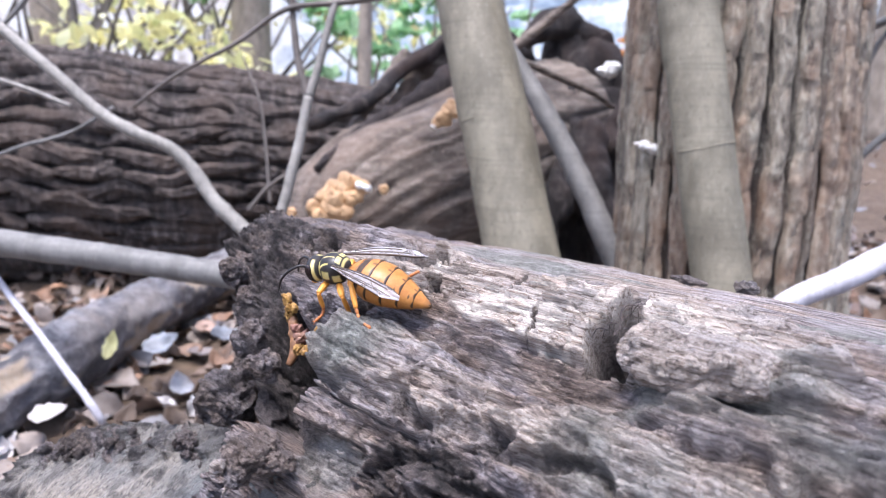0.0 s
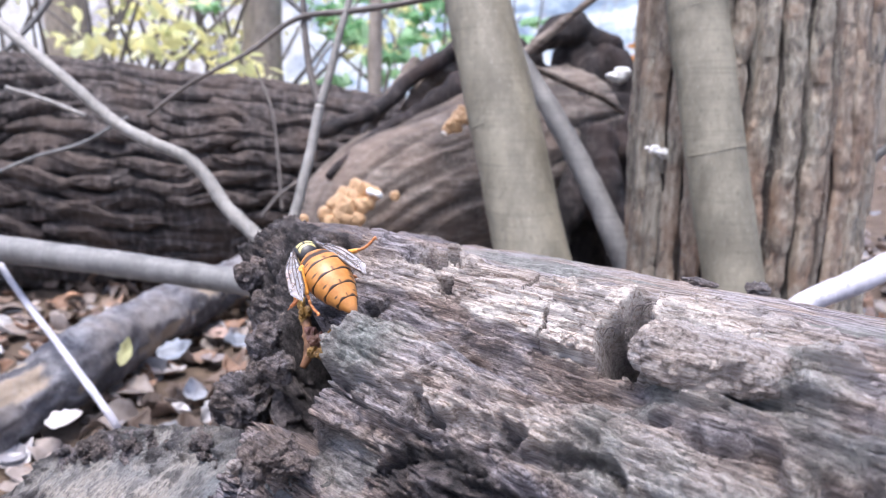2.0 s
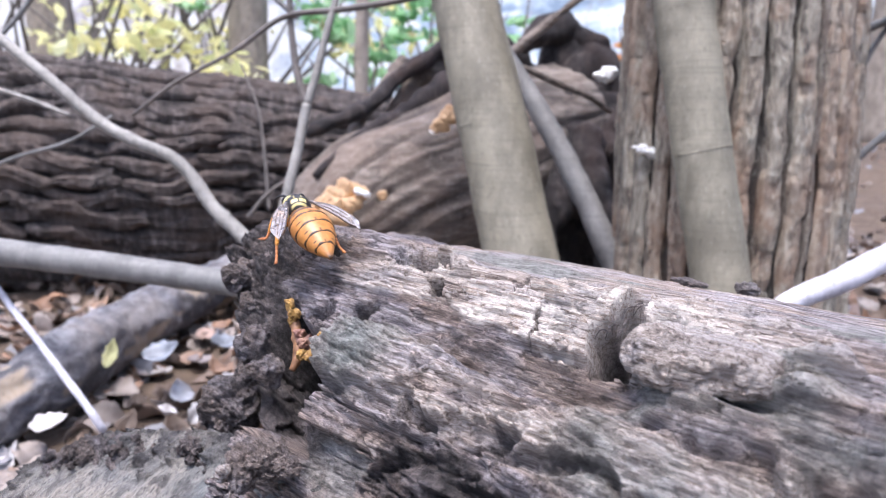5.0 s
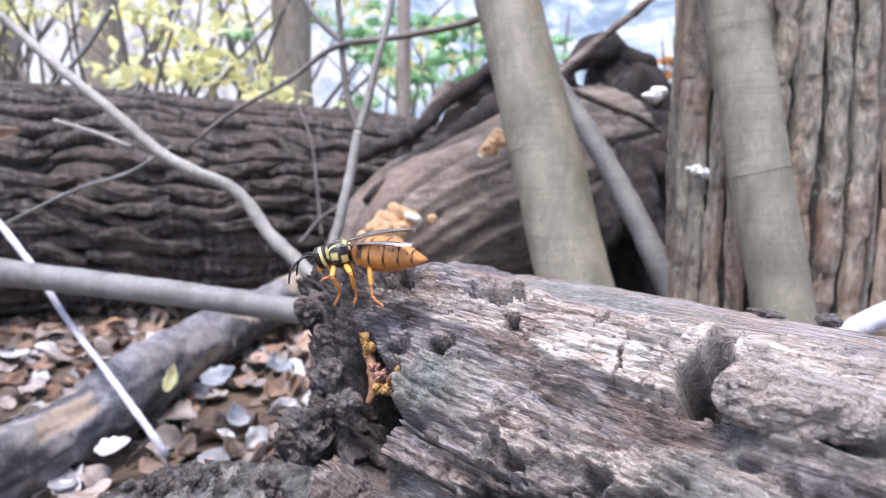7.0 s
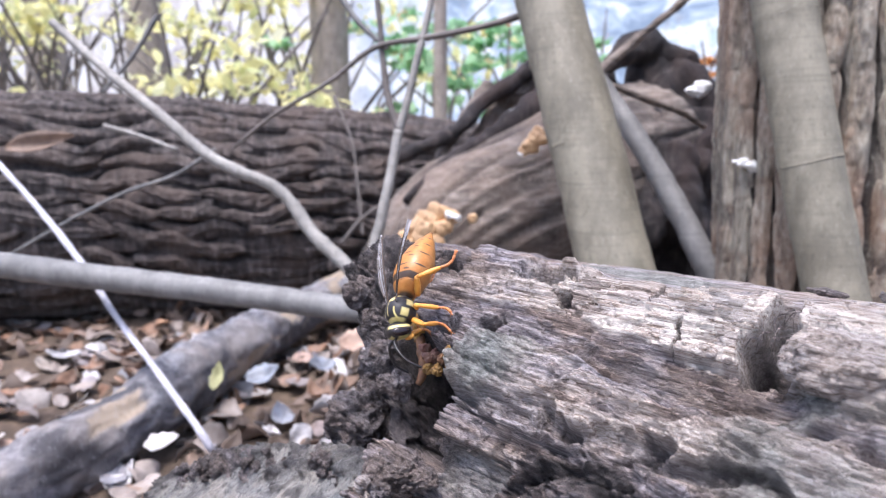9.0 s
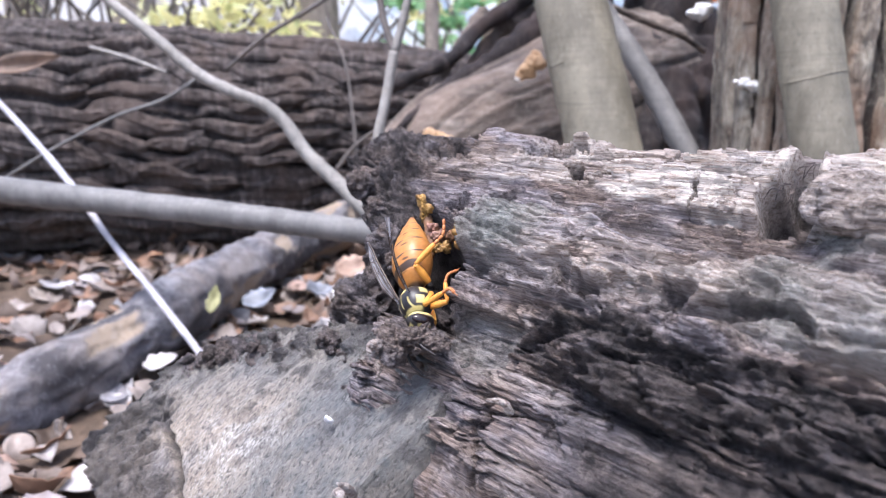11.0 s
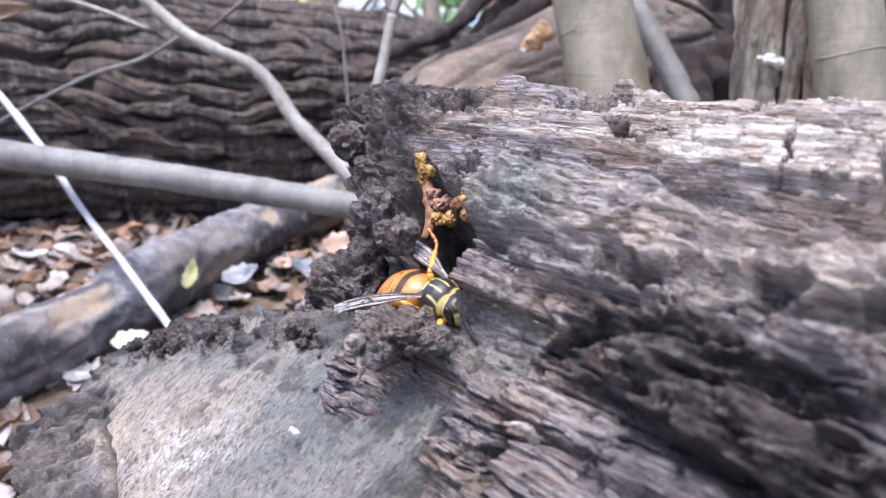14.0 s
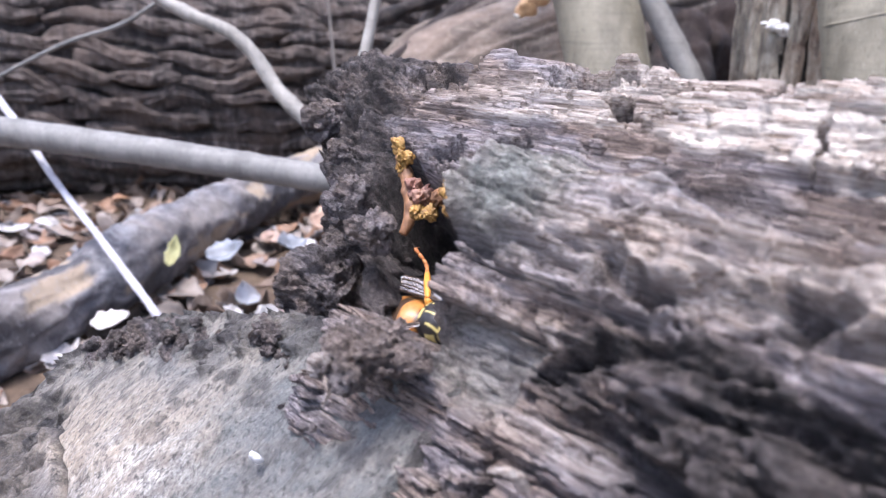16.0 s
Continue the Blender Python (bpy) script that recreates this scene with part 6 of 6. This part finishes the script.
# turns of the legs that reach for a foothold
STEPS = {
    ("front", 1): ((0.0, -18, 12, 35), (0.5, -20, 10, 35), (1.0, -49, 1, 16), (1.5, -23, 20, 70), (6.0, -62, -8, 6), (6.5, -27, -16, -50), (7.0, -31, 30, 29), (7.5, -4, 20, 43), (8.0, -42, 10, 29), (9.2, -20, 40, 10), (10.5, 0, 80, 0), (11.5, 0, 110, 0), (16.0, 0, 110, 0)),
    ("front", -1): ((8.0, 0, 20, 0), (9.2, 0, 50, 0), (10.5, 0, 80, 0), (11.5, 0, 110, 0), (16.0, 0, 110, 0)),
    ("middle", 1): ((0.0, -28, 8, 47), (0.5, -30, 6, 50), (1.0, -43, 15, 26), (1.5, -32, 21, 36), (6.0, -49, 11, 53), (6.5, -48, 3, 46), (7.0, -37, 7, 34), (7.5, -34, 2, 36), (8.0, -28, -12, 29), (10.5, 39, 68, -51), (11.0, 27, 34, -26), (11.5, 32, -23, 27), (12.0, 47, -33, 25), (12.5, 57, -34, 19), (13.0, 56, -29, 17), (13.5, 47, -9, 19), (14.0, 36, 3, 23), (14.5, 29, 13, 22), (15.0, 28, 15, 21), (15.5, 25, 18, 17), (16.0, 25, 17, 18)),
    ("middle", -1): ((3.0, -22, -26, -20), (3.5, -13, -39, 6)),
    ("hind", 1): ((0.0, 18, -4, -8), (0.5, 16, -8, -4), (1.0, -57, -27, 54), (2.0, -16, -41, 33), (2.5, -29, -29, 37), (3.0, -9, -35, 18), (6.0, -40, -27, 58), (6.5, -44, -38, 40), (7.0, 4, -36, 3), (7.5, 37, -49, -10), (8.0, -21, -8, 8), (10.5, 22, 1, 1), (11.0, 25, 1, 0), (11.5, 46, 24, -6), (12.0, 57, 28, 7), (12.5, 58, 31, 20), (13.0, 60, 28, 20), (13.5, 65, 30, 9), (14.0, 62, 25, 5), (14.5, 60, 24, 4), (15.0, 59, 28, 5), (15.5, 57, 32, 5), (16.0, 56, 36, 5)),
    ("hind", -1): ((0.0, 56, 41, 21), (0.5, 54, 38, 21), (1.0, 19, 25, 15), (1.5, 42, 36, 37), (2.0, 54, 39, 63), (2.5, 38, 51, 51), (3.0, -41, -27, 40), (3.5, 38, 37, 68), (6.0, 19, 21, 22), (10.5, -42, -10, -49)),
}


def motions():
    walk(WASP, [(r[0], pose(*r[1:])) for r in WASP_ROWS])
    # abdomen: pitch and swing at the waist
    bend = ((0, 13, -4), (0.5, 14, -7), (1, 30, 1), (1.5, 46, 0), (2, 54, 9), (2.5, 49, 12), (3, 43, 12), (3.5, 19, 19), (4.3, 7, 10), (5.1, 10, 11), (6, 16, 5), (6.5, 20, -16), (7, 4, -18), (7.5, 9, 12), (8, 33, 14), (8.8, 13, 10), (9.6, -5, 18), (10.5, -6, 7), (11, -3, 4), (11.5, -4, -4), (12, -6, 3), (12.5, 3, 7), (13, 9, 6), (13.5, 14, -3), (14, 20, -1), (14.5, 21, 4), (15, 21, 3), (15.5, 20, 1), (16, 20, -1))
    walk(W_ABDOMEN, [(t, pose(-0.9 * MM, 0, -0.2 * MM, 0, -p, y)) for t, p, y in bend])
    turn = ((0, 0, 12), (1.0, 10, 10), (2.5, 0, 20), (3.0, 0, -15), (3.5, 0, -35), (4.5, 0, 0), (6.0, 0, 10), (7.0, 0, 14), (7.5, 0, 18), (8.0, 0, 25), (9.6, 0, 15), (10.5, 0, 0), (11.5, 0, -10), (13.0, 0, -8), (16.0, 0, 0))
    walk(W_HEAD, [(t, pose(4.25 * MM, 0, -0.25 * MM, 0, p, y)) for t, y, p in turn])
    # wings: spread and lift
    left = ((0, 17, -8), (0.5, 17, -8), (1, 19, -16), (1.5, 23, -36), (2, 20, -42), (2.5, 17, -42), (3, 18, -30), (3.5, 18, -8), (4.3, 17, -8), (5.1, 14, -8), (6, 7, -15), (6.5, 7, -11), (7, 17, -3), (7.5, 17, -1), (8, 17, -6), (8.8, 19, 5), (9.6, 72, 24), (10.5, 72, 18), (11, 68, 25), (11.5, 23, 47), (12, 11, 55), (12.5, 9, 58), (13, 9, 30), (13.5, 9, 12), (14, 9, 2), (14.5, 9, 2), (15, 9, -3), (15.5, 9, -6), (16, 9, -8))
    right = ((0, 18, -8), (0.5, 18, -8), (1, 26, -16), (1.5, 17, -32), (2, 17, -42), (2.5, 17, -38), (3, 17, -30), (3.5, 17, 0), (4.3, 17, -4), (5.1, 32, -8), (6, 47, -5), (6.5, 27, -8), (7, 17, -1), (7.5, 17, 1), (8, 17, -2), (8.8, 9, 9), (9.6, 15, 29), (10.5, 9, 27), (11, 9, 19), (11.5, 14, 13), (12, 23, 6), (12.5, 25, -4), (13, 35, -11), (13.5, 23, -11), (14, 28, -11), (14.5, 31, -11), (15, 31, -11), (15.5, 29, -11), (16, 26, -11))
    shifted = {6: 1.5, 6.5: 1.4}  # the left root moves out while that wing lies on the flank
    for wing, s, spread in zip(W_WINGS, (1, -1), (left, right)):
        walk(wing, [(t, pose(0.5 * MM, s * (1.9 + (shifted.get(t, 0) if s > 0 else 0)) * MM, 1.5 * MM, s * 8, l, -s * a)) for t, a, l in spread])
    # legs: a slow walking swing, and stretched while it climbs into the hollow
    gait = np.arange(0, 16.01, 0.5)
    for (nm, s), (leg, base) in W_LEGS.items():
        ph = {"front": 0.0, "middle": 2.1, "hind": 4.2}[nm] + (0 if s > 0 else 3.1)
        rows = []
        steps = STEPS.get((nm, s), ())
        for t in gait:
            amp = 9 if t < 3.4 or 5.5 < t < 10.6 else 4
            yaw = amp * math.sin(1.9 * t + ph)
            lift = 5 * math.sin(2.3 * t + ph + 1) + (10 if t > 10 else 0)
            if not any(abs(t - q[0]) < 1.0 for q in steps):
                rows.append((float(t), pose(*base, s * lift, 0, yaw)))
        rows += [(q[0], pose(*base, *q[1:])) for q in steps]
        rows.sort(key=lambda q: q[0])
        walk(leg, rows)


motions()
